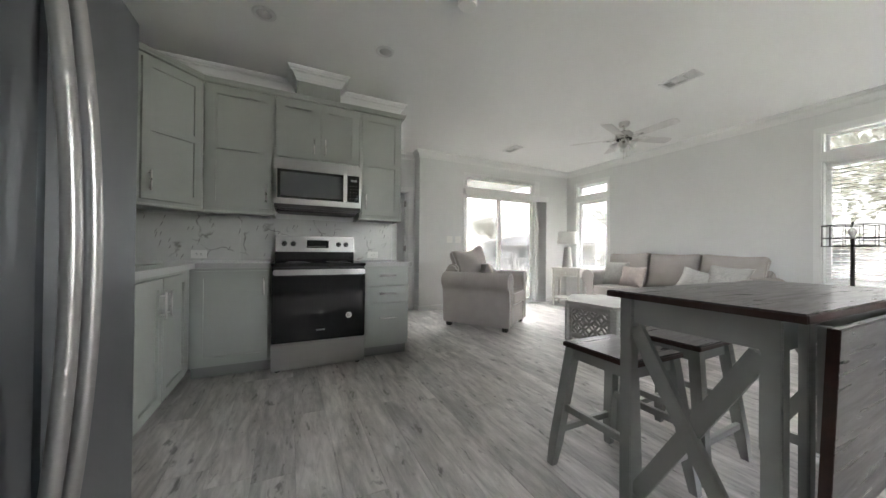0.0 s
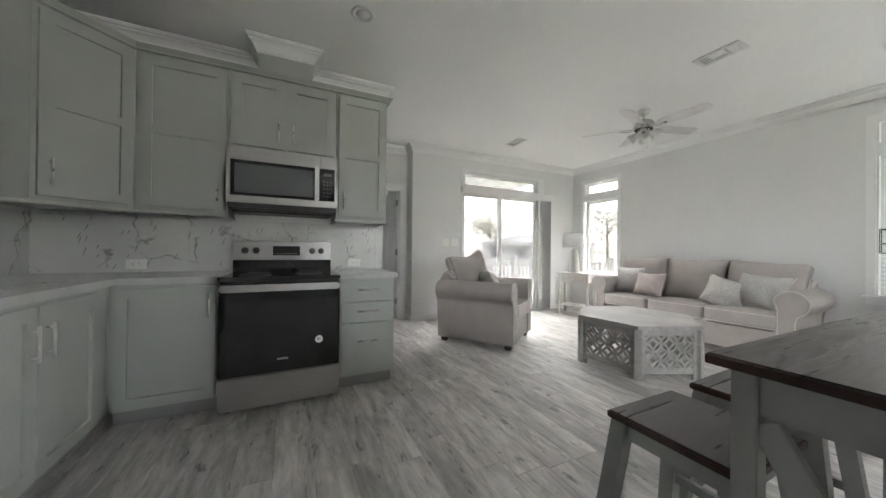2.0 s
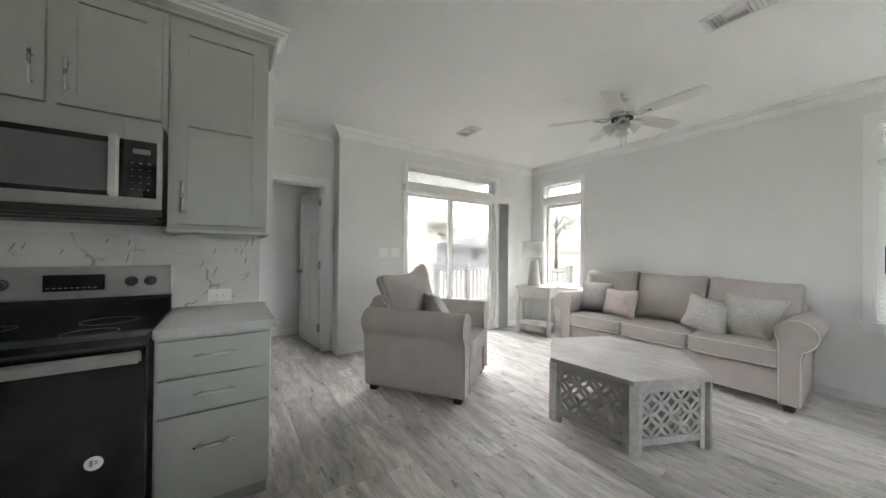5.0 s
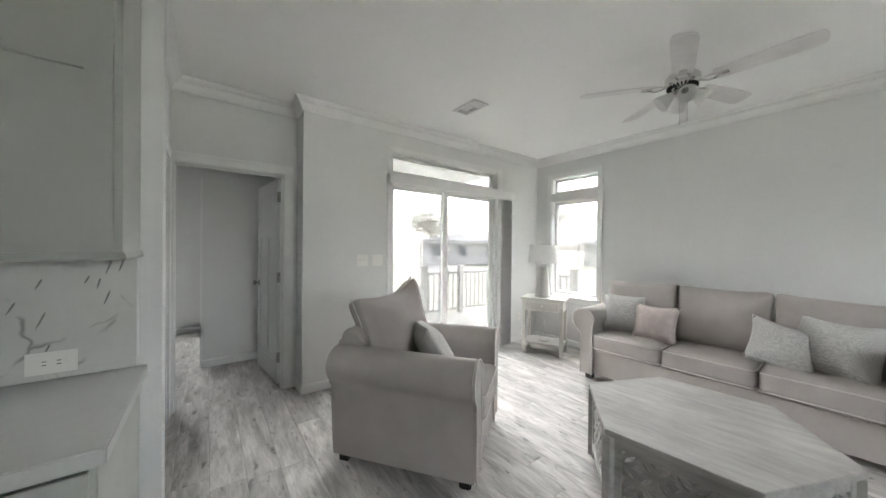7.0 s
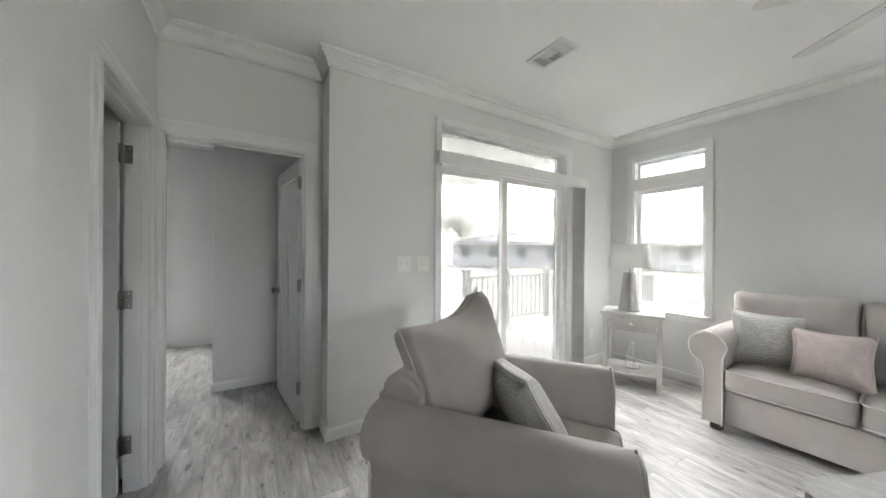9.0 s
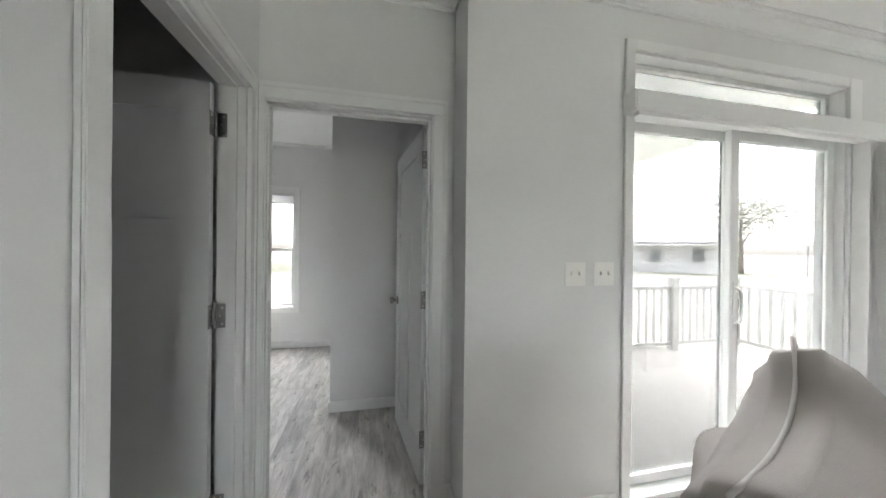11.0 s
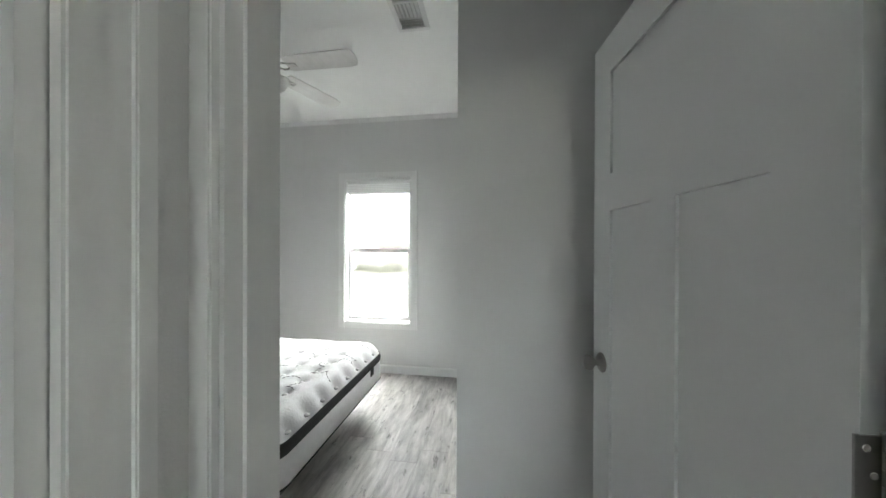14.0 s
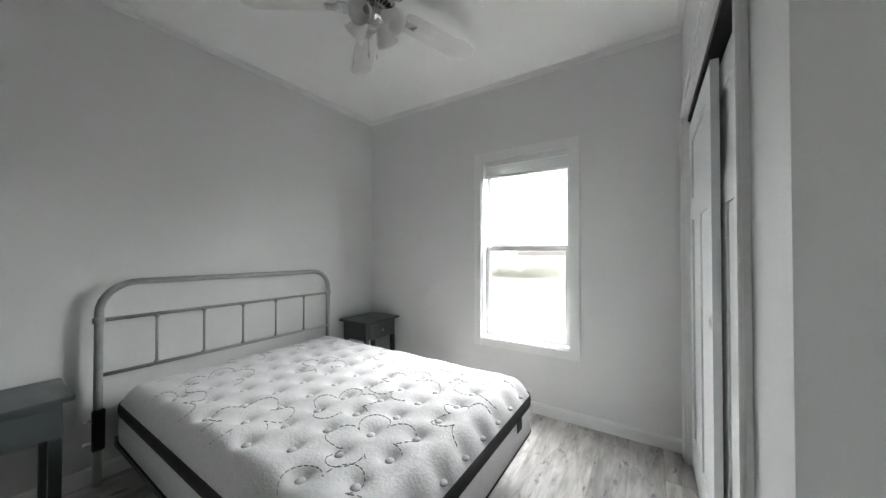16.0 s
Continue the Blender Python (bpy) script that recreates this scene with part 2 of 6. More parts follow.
LEAF.node_tree.links.new(leaf_through.outputs[0], leaf_mix.inputs[2])
LEAF.node_tree.links.new(leaf_mix.outputs[0], LEAF.node_tree.nodes["Material Output"].inputs["Surface"])
# darker copy of the white vinyl, to hold back its sunlit brightness outdoors
RAILING = surf("sun_dimmed_vinyl", (0.50, 0.50, 0.49), 0.6, var=0.06)
DECK = wood_material("deck_board", (0.30, 0.29, 0.27), (0.42, 0.41, 0.385), 0.7, (12, 1, 12), 3)

# ---- building helpers ----
def link_mesh(name, bm, material, smooth=False):
    me = bpy.data.meshes.new(name)
    bmesh.ops.recalc_face_normals(bm, faces=bm.faces[:])
    if smooth:
        for f in bm.faces:
            f.smooth = True
    bm.to_mesh(me)
    bm.free()
    me.materials.append(material)
    ob = new(name, me)
    if smooth == "auto":
        me.set_sharp_from_angle(angle=radians(38))
    return ob


def part(name, bm, material, parent=None, label="", smooth=False):
    ob = link_mesh(name, bm, material, smooth)
    if parent is not None:
        ob.parent = parent
    return tagged(ob, label=label)


def thing(name, m, label, category, group="", kind=""):
    e = new(name)
    e.empty_display_size = 0.1
    e.matrix_basis = m
    return tagged(e, label, category, group, kind)


def solid(name, bm, material, label, category, kind="structure", smooth=False):
    return tagged(link_mesh(name, bm, material, smooth), label, category, "", kind)


def box(bm, x0, x1, y0, y1, z0, z1, r=0.0, m=None):
    """A box, with edges rounded off by r."""
    c = bmesh.new()
    bmesh.ops.create_cube(c, size=1.0)
    bmesh.ops.scale(c, vec=(abs(x1 - x0), abs(y1 - y0), abs(z1 - z0)), verts=c.verts)
    bmesh.ops.translate(c, vec=((x0 + x1) / 2, (y0 + y1) / 2, (z0 + z1) / 2), verts=c.verts)
    if r:
        bmesh.ops.bevel(c, geom=c.edges[:], offset=r, segments=2, affect="EDGES", clamp_overlap=True)
    merge(bm, c, m)
    return bm


def merge(bm, c, m=None):
    if m is not None:
        c.transform(m)
    me = bpy.data.meshes.new("t")
    c.to_mesh(me)
    c.free()
    bm.from_mesh(me)
    bpy.data.meshes.remove(me)


def boxes(*rows, r=0.0):
    bm = bmesh.new()
    for row in rows:
        box(bm, *row, r=r)
    return bm


def tube(bm, pts, r, closed=False, segs=8, r_end=None):
    """A round bar along points."""
    pts = [Vector(p) for p in pts]
    n = len(pts)
    rings = []
    up = None
    for i, p in enumerate(pts):
        a = pts[(i - 1) % n] if (closed or i > 0) else p
        b = pts[(i + 1) % n] if (closed or i < n - 1) else p
        d = (b - a).normalized()
        if up is None:
            up = d.orthogonal().normalized()
        up = (up - d * up.dot(d)).normalized()
        side = d.cross(up)
        rad = r if r_end is None else r + (r_end - r) * i / max(n - 1, 1)
        rings.append([bm.verts.new(p + rad * (math.cos(k * 2 * math.pi / segs) * up + math.sin(k * 2 * math.pi / segs) * side)) for k in range(segs)])
    for i in range(n if closed else n - 1):
        A, B = rings[i], rings[(i + 1) % n]
        for k in range(segs):
            bm.faces.new((A[k], A[(k + 1) % segs], B[(k + 1) % segs], B[k]))
    if not closed:
        bm.faces.new(rings[0])
        bm.faces.new(rings[-1])
    return bm


def lathe(bm, prof, segs=24, m=None, cap=True):
    """A turned body from (radius, height) pairs."""
    c = bmesh.new()
    rings = [[c.verts.new((r * math.cos(k * 2 * math.pi / segs), r * math.sin(k * 2 * math.pi / segs), z)) for k in range(segs)] for r, z in prof]
    for A, B in zip(rings, rings[1:]):
        for k in range(segs):
            c.faces.new((A[k], A[(k + 1) % segs], B[(k + 1) % segs], B[k]))
    if cap:
        c.faces.new(rings[0])
        c.faces.new(rings[-1])
    merge(bm, c, m)
    return bm


def prism(bm, outline, depth, m=None, r=0.0):
    """An outline in x, z drawn out along y by depth."""
    c = bmesh.new()
    A = [c.verts.new((x, 0, z)) for x, z in outline]
    B = [c.verts.new((x, depth, z)) for x, z in outline]
    n = len(A)
    fa, fb = c.faces.new(A), c.faces.new(B)
    for k in range(n):
        c.faces.new((A[k], A[(k + 1) % n], B[(k + 1) % n], B[k]))
    if r:
        bmesh.ops.bevel(c, geom=list(fa.edges) + list(fb.edges), offset=r, segments=3, affect="EDGES", clamp_overlap=True)
    merge(bm, c, m)
    return bm


def cushion(bm, w, d, h, r, puff=0.15, n=12, m=None, sag=0.0, pinch=0.0):
    """A stuffed cushion: a rounded box whose broad faces swell; pinch draws the sides in so that the corners stand out."""
    c = bmesh.new()
    bmesh.ops.create_cube(c, size=2.0)
    bmesh.ops.subdivide_edges(c, edges=c.edges[:], cuts=n, use_grid_fill=True)
    half = Vector((w / 2, d / 2, h / 2))
    for v in c.verts:
        u = v.co.copy()
        p = Vector((u.x * half.x, u.y * half.y, u.z * half.z))
        core = Vector([max(-half[i] + r, min(half[i] - r, p[i])) if half[i] > r else 0.0 for i in range(3)])
        off = p - core
        if off.length > 1e-6:
            p = core + off.normalized() * min(r, off.length) if off.length > r else p
        p.z *= 1 + puff * (1 - u.x ** 2) * (1 - u.y ** 2)
        if pinch:
            p.z *= 1 - pinch * 0.75 * max(abs(u.x), abs(u.y)) ** 3
            p.x *= 1 - pinch * 0.16 * (1 - u.y ** 2)
            p.y *= 1 - pinch * 0.16 * (1 - u.x ** 2)
        p.z -= sag * (1 - u.x ** 2)
        p += Vector((noise.noise(p * 7 + Vector((w * 9, h, 3))), noise.noise(p * 7 + Vector((5, w * 4, 1))), noise.noise(p * 6 + Vector((2, 7, d * 6))))) * 0.006
        v.co = p
    merge(bm, c, m)
    return bm


def loop_rect(w, d, r, z=0.0, n=6):
    pts = []
    for cx, cy, a0 in ((w / 2 - r, d / 2 - r, 0), (-w / 2 + r, d / 2 - r, 90), (-w / 2 + r, -d / 2 + r, 180), (w / 2 - r, -d / 2 + r, 270)):
        for k in range(n + 1):
            a = radians(a0 + 90 * k / n)
            pts.append((cx + r * math.cos(a), cy + r * math.sin(a), z))
    return pts


def sweep(bm, path, prof, closed=False):
    """A moulding: prof is (out from the wall, height) pairs, path runs with the room on its left."""
    P = [Vector((x, y, 0)) for x, y in path]
    n = len(P)
    rings = []
    for i, p in enumerate(P):
        d0 = (p - P[i - 1]).normalized() if (closed or i > 0) else None
        d1 = (P[(i + 1) % n] - p).normalized() if (closed or i < n - 1) else None
        d0, d1 = d0 or d1, d1 or d0
        n0, n1 = Vector((-d0.y, d0.x, 0)), Vector((-d1.y, d1.x, 0))
        mid = (n0 + n1).normalized()
        mid /= max(mid.dot(n0), 0.3)
        rings.append([bm.verts.new(p + mid * o + Vector((0, 0, z))) for o, z in prof])
    k = len(prof)
    for i in range(n if closed else n - 1):
        A, B = rings[i], rings[(i + 1) % n]
        for j in range(k - 1):
            bm.faces.new((A[j], A[j + 1], B[j + 1], B[j]))
    if not closed:
        bm.faces.new(rings[0])
        bm.faces.new(rings[-1])
    return bm


def wall(name, axis, a, b, s0, s1, z0, z1, holes=(), label="pale greige painted wall", material=None):
    """A wall between a and b across its axis and s0 to s1 along it, with openings (from, to, bottom, top)."""
    bm = bmesh.new()
    cuts = sorted({s0, s1, *[v for h in holes for v in h[:2] if s0 < v < s1]})
    for u, v in zip(cuts, cuts[1:]):
        mid = (u + v) / 2
        spans, z = [], z0
        for h in sorted((h for h in holes if h[0] < mid < h[1]), key=lambda h: h[2]):
            if h[2] > z:
                spans.append((z, h[2]))
            z = h[3]
        if z < z1:
            spans.append((z, z1))
        for lo, hi in spans:
            if axis == "x":
                box(bm, a, b, u, v, lo, hi)
            else:
                box(bm, u, v, a, b, lo, hi)
    bmesh.ops.remove_doubles(bm, verts=bm.verts[:], dist=0.0005)
    return solid(name, bm, material or WALL, label, "wall")


def panel_slab(xs, zs, panels, y0, y1, rec, back=True):
    """One framed slab between y0 and y1: a grid of cells, of which the panels (column, row) are sunk by rec, in front and behind."""
    bm = bmesh.new()

    def quad(*pts):
        bm.faces.new([bm.verts.new(p) for p in pts])

    nx, nz = len(xs) - 1, len(zs) - 1
    for face, y, inn in ((0, y0, rec), (1, y1, -rec if back else 0.0)):
        for i in range(nx):
            for j in range(nz):
                d = y + (inn if (i, j) in panels else 0.0)
                a, b, c, e = xs[i], xs[i + 1], zs[j], zs[j + 1]
                quad((a, d, c), (b, d, c), (b, d, e), (a, d, e))
                if (i, j) in panels and inn:
                    if (i, j - 1) not in panels:
                        quad((a, y, c), (b, y, c), (b, d, c), (a, d, c))
                    if (i, j + 1) not in panels:
                        quad((a, y, e), (b, y, e), (b, d, e), (a, d, e))
                    if (i - 1, j) not in panels:
                        quad((a, y, c), (a, y, e), (a, d, e), (a, d, c))
                    if (i + 1, j) not in panels:
                        quad((b, y, c), (b, y, e), (b, d, e), (b, d, c))
    for j in range(nz):
        for x in (xs[0], xs[-1]):
            quad((x, y0, zs[j]), (x, y1, zs[j]), (x, y1, zs[j + 1]), (x, y0, zs[j + 1]))
    for i in range(nx):
        for z in (zs[0], zs[-1]):
            quad((xs[i], y0, z), (xs[i + 1], y0, z), (xs[i + 1], y1, z), (xs[i], y1, z))
    bmesh.ops.remove_doubles(bm, verts=bm.verts[:], dist=0.0002)
    return bm


CEIL_Z = 2.74
CROWN = [(0, -0.110), (0.014, -0.110), (0.014, -0.096), (0.020, -0.092), (0.024, -0.078), (0.044, -0.050), (0.062, -0.040), (0.062, -0.028), (0.074, -0.024), (0.078, -0.012), (0.084, -0.012), (0.084, -0.001), (0, -0.001)]
CROWN = [(o, CEIL_Z + z) for o, z in CROWN]
BASE = [(0, 0.0), (0.014, 0.0), (0.014, 0.068), (0.011, 0.078), (0.005, 0.086), (0, 0.086)]

# ---- structure ----
SW = 5.01      # face of the slider wall
EW = 5.56      # face of the east wall
WW = -1.18     # face of the kitchen's west wall
RW = 3.55      # face of the range wall
AX = 1.165     # face of the hall wall
BY = 5.245     # face of the bedroom door's wall
JX = 2.125     # side of the jog
SOUTH = -2.6
slab = boxes((-1.6, 5.7, -2.75, 8.35, -0.12, -0.012))
solid("floor_slab", slab, JOINT, "dark floor slab under the planks", "floor")
floor = thing("floor", pose(0, 0, 0), "weathered grey wood-look plank flooring", "floor", kind="structure")
solid("ceiling", boxes((-1.7, 5.8, -2.8, 8.4, CEIL_Z, CEIL_Z + 0.12)), CEIL, "flat white painted ceiling", "ceiling")
wall("wall_west", "x", WW - 0.12, WW, SOUTH, RW, 0, CEIL_Z)
# the south opening is for an added, unseen window that brightens the kitchen
wall("wall_south", "y", SOUTH - 0.12, SOUTH, WW - 0.12, EW + 0.14, 0, CEIL_Z, [(2.2, 3.7, 0.95, 2.3)])
wall("wall_range", "y", RW, RW + 0.115, -1.43, 1.27, 0, CEIL_Z)
wall("wall_hall", "x", 1.06, AX, RW + 0.115, BY, 0, CEIL_Z, [(4.35, 5.105, 0, 2.06)])
wall("wall_bedroom_door", "y", BY, BY + 0.105, -1.43, JX + 0.14, 0, CEIL_Z, [(1.185, 2.015, 0, 2.075)])
wall("wall_slider", "y", SW, SW + 0.14, JX, EW + 0.14, 0, CEIL_Z, [(3.04, 4.66, 0.0, 2.10), (3.04, 4.66, 2.19, 2.42)])
wall("wall_jog", "x", JX, JX + 0.14, SW + 0.14, BY, 0, CEIL_Z)
WIN_N, WIN_S = (4.03, 4.74), (0.61, 1.32)
wall("wall_east", "x", EW, EW + 0.14, SOUTH, SW, 0, CEIL_Z, [(*w, 0.70, 2.08) for w in (WIN_N, WIN_S)] + [(*w, 2.18, 2.41) for w in (WIN_N, WIN_S)])
# bedroom
BW = -1.43
wall("wall_bedroom_west", "x", BW - 0.12, BW, RW + 0.115, 8.2, 0, CEIL_Z)
wall("wall_bedroom_window", "y", 8.2, 8.34, BW - 0.12, JX + 0.14, 0, CEIL_Z, [(-0.065, 0.68, 0.54, 2.09)])
wall("wall_bedroom_east", "x", JX, JX + 0.14, BY + 0.105, 8.2, 0, CEIL_Z)
wall("wall_closet_side", "y", 6.335, 6.41, 1.37, JX, 0, CEIL_Z)
wall("wall_closet_front", "x", 1.37, 1.47, 6.41, 8.2, 0, CEIL_Z, [(6.63, 8.09, 0, 2.12)])
crown_path = [(EW, SOUTH), (EW, SW), (JX, SW), (JX, BY), (AX, BY), (AX, RW + 0.115), (1.27, RW + 0.115), (1.27, RW), (0.57, RW), (0.57, 3.24),
              (0.18, 3.24), (0.18, RW), (WW, RW), (WW, SOUTH)]
solid("crown_moulding", sweep(bmesh.new(), crown_path, CROWN, True), TRIM, "white stepped crown moulding along the ceiling", "moulding")
BROOM = [(BW, 8.2), (BW, BY + 0.105), (JX, BY + 0.105), (JX, 6.335), (1.37, 6.335), (1.37, 8.2)]
solid("crown_moulding", sweep(bmesh.new(), BROOM, [(o * 0.4, CEIL_Z + (z - CEIL_Z) * 0.35) for o, z in CROWN], True), TRIM, "slim white crown moulding in the bedroom", "moulding")
for run in ([(EW, SOUTH), (EW, SW), (4.77, SW)], [(2.96, SW), (JX, SW), (JX, BY), (2.085, BY)], [(AX, 4.26), (AX, RW + 0.115), (1.27, RW + 0.115), (1.27, RW), (1.22, RW)],
            [(1.37, 8.2), (BW, 8.2), (BW, BY + 0.105), (1.16, BY + 0.105)], [(JX, BY + 0.105), (JX, 6.335), (1.37, 6.335), (1.37, 6.555)]):
    solid("baseboard", sweep(bmesh.new(), run, BASE), TRIM, "white painted baseboard along the wall", "baseboard")
# boxed chase above the microwave cabinets
solid("chase_box", boxes((0.18, 0.57, 3.24, RW, 2.44, CEIL_Z)), CAB, "boxed-in duct chase above the cabinets", "wall")


def casing_u(bm, x0, x1, z0, top, w, t=0.017, y=0.0):
    """Door casing round three sides on the face at y, standing out towards -y."""
    for a, b in ((x0 - w, x0), (x1, x1 + w)):
        box(bm, a, b, y - t, y, z0, top, 0.003)
    box(bm, x0 - w, x1 + w, y - t, y, top, top + w, 0.003)
    s = w * 0.3
    box(bm, x0 - w, x0 - w + s, y - t - 0.006, y - t + 0.002, z0, top + w - s, 0.002)
    box(bm, x1 + w - s, x1 + w, y - t - 0.006, y - t + 0.002, z0, top + w - s, 0.002)
    box(bm, x0 - w, x1 + w, y - t - 0.006, y - t + 0.002, top + w - s, top + w, 0.002)
    return bm


def panel_leaf(w, h, t=0.035):
    """A three-panel leaf hinged at x = 0, from x = 0 to w, thickness along y from 0 to t: one wide panel over two tall ones."""
    st, mid = 0.115, 0.045
    return panel_slab([0, st, w / 2 - mid, w / 2 + mid, w - st, w], [0, 0.2, 1.455, 1.575, h - 0.125, h], {(1, 1), (3, 1), (1, 3), (2, 3), (3, 3)}, 0.0, t, 0.008)


def knob_set(leaf, x, z, t):
    for side, y in ((-1, 0.0), (1, t)):
        rot = pose(x, y, z, 90 if side < 0 else -90)
        bm = lathe(bmesh.new(), [(0.0, 0.0), (0.032, 0.0), (0.033, 0.004), (0.028, 0.008), (0.012, 0.010), (0.010, 0.022), (0.016, 0.030), (0.025, 0.038), (0.027, 0.048), (0.022, 0.058), (0.0, 0.062)], 20, rot, False)
        part("knob", bm, HINGE, leaf, "brushed nickel round knob", True)


def hinges(parent, x, y_jamb, y_leaf, zs):
    """Butt hinges of a leaf that stands open square to the wall: one plate on the jamb's face at x, one on the leaf's edge at y_leaf, the knuckle between."""
    for z in zs:
        bm = boxes((x - 0.0025, x + 0.001, y_jamb - 0.036, y_jamb - 0.001, z - 0.05, z + 0.05), (x - 0.033, x + 0.002, y_leaf - 0.0025, y_leaf + 0.001, z - 0.05, z + 0.05), r=0.0008)
        yk = (y_jamb + y_leaf) / 2
        for k in range(5):
            tube(bm, [(x, yk, z - 0.052 + 0.0212 * k), (x, yk, z - 0.0325 + 0.0212 * k)], 0.0072, segs=10)
        lathe(bm, [(0.0, 0.0), (0.0085, 0.0), (0.0085, 0.003), (0.004, 0.006), (0.0, 0.006)], 10, pose(x, yk, z + 0.052), False)
        h = part("hinge", bm, HINGE, parent, "brushed nickel butt hinge")
        for i, sz in enumerate((-0.034, 0.0, 0.034)):
            d = 0.005 if i == 1 else -0.003
            part("screw", lathe(bmesh.new(), [(0.0, 0.0012), (0.0042, 0.0008), (0.005, 0.0), (0.0, 0.0)], 10, pose(x - 0.0025, y_jamb - 0.020 + d, z + sz, 0, -90), False), NICKEL, h)
            part("screw", lathe(bmesh.new(), [(0.0, 0.0012), (0.0042, 0.0008), (0.005, 0.0), (0.0, 0.0)], 10, pose(x - 0.017 + d, y_leaf - 0.0025, z + sz, 90), False), NICKEL, h)


# door to the bedroom, open into it
d1 = thing("door_1", pose(1.185, BY, 0), "white three-panel bedroom door standing open", "door", kind="structure")
W1 = 0.83
part("casing", casing_u(bmesh.new(), 0.008, W1 - 0.008, 0, 2.065, 0.078), TRIM, d1)
part("casing", casing_u(bmesh.new(), -0.004, W1, 0, 2.065, 0.07, -0.017, 0.105), TRIM, d1)
part("jamb", boxes((-0.001, 0.012, 0, 0.105, 0, 2.06), (W1 - 0.015, W1 + 0.001, 0, 0.105, 0, 2.06), (0.0, W1, 0.0, 0.105, 2.055, 2.076),
                   (0.012, 0.018, 0.03, 0.065, 0, 2.05), (W1 - 0.027, W1 - 0.015, 0.03, 0.065, 0, 2.05), (0.012, W1 - 0.015, 0.03, 0.065, 2.043, 2.056)), TRIM, d1)
leaf = part("leaf", panel_leaf(0.755, 2.03), DOORP, d1, smooth=False)
leaf.matrix_basis = pose(W1 - 0.006, 0.123, 0.012, 0, 0, 96.5)
knob_set(leaf, 0.69, 0.945, 0.035)
hinges(d1, W1 - 0.014, 0.105, 0.121, (0.27, 1.065, 1.862))

# door to the dark utility room, open
d2 = thing("door_2", pose(AX, 4.35, 0, 0, 0, 90), "white three-panel utility room door standing open", "door", kind="structure")
W2 = 0.755
part("casing", casing_u(bmesh.new(), 0.0, W2, 0, 2.05, 0.07), TRIM, d2)
part("jamb", boxes((-0.001, 0.018, 0, 0.105, 0, 2.045), (W2 - 0.018, W2 + 0.001, 0, 0.105, 0, 2.045), (0.0, W2, 0.0, 0.105, 2.04, 2.061),
                   (0.018, 0.030, 0.03, 0.065, 0, 2.03), (W2 - 0.030, W2 - 0.018, 0.03, 0.065, 0, 2.03), (0.018, W2 - 0.018, 0.03, 0.065, 2.03, 2.041)), TRIM, d2)
leaf2 = part("leaf", panel_leaf(0.745, 2.02), DOORP, d2)
leaf2.matrix_basis = pose(W2 - 0.014, 0.122, 0.012, 0, 0, 92)
knob_set(leaf2, 0.68, 0.945, 0.035)
hinges(d2, W2 - 0.018, 0.105, 0.121, (0.262, 1.066, 1.868))

# closet with sliding doors
d3 = thing("door_3", pose(1.37, 8.09, 0, 0, 0, -90), "white sliding closet doors standing partly open", "door", kind="structure")
W3 = 1.46
part("casing", casing_u(bmesh.new(), 0, W3, 0, 2.11, 0.065), TRIM, d3)
part("jamb", boxes((-0.001, 0.012, 0, 0.1, 0, 2.10), (W3 - 0.012, W3 + 0.001, 0, 0.1, 0, 2.10), (0, W3, 0, 0.1, 2.105, 2.121)), TRIM, d3)
part("track", boxes((0.012, W3 - 0.012, 0.015, 0.09, 2.075, 2.104)), DARKMETAL, d3)
for x0, y0 in ((0.015, 0.022), (0.40, 0.062)):
    lf = part("leaf", panel_leaf(0.80, 2.03, 0.028), DOORP, d3)
    lf.matrix_basis = pose(x0, y0, 0.015)
    part("finger_pull", lathe(bmesh.new(), [(0.0, 0.0), (0.026, 0.0), (0.026, 0.002), (0.018, 0.0025), (0.016, -0.004), (0, -0.004)], 18, pose(0.755, 0.0, 0.98, 90), False), NICKEL, lf)

# ---- windows ----
def pane(parent, x0, x1, y, z0, z1):
    p = part("pane", boxes((x0, x1, y, y + 0.005, z0, z1)), DIMGLASS, parent, "thin window glass pane")
    p.visible_shadow = False
    return p


def frame_rect(bm, x0, x1, z0, z1, w, y0, y1, r=0.003):
    box(bm, x0, x0 + w, y0, y1, z0, z1, r)
    box(bm, x1 - w, x1, y0, y1, z0, z1, r)
    box(bm, x0 + w, x1 - w, y0, y1, z0, z0 + w, r)
    box(bm, x0 + w, x1 - w, y0, y1, z1 - w, z1, r)
    return bm


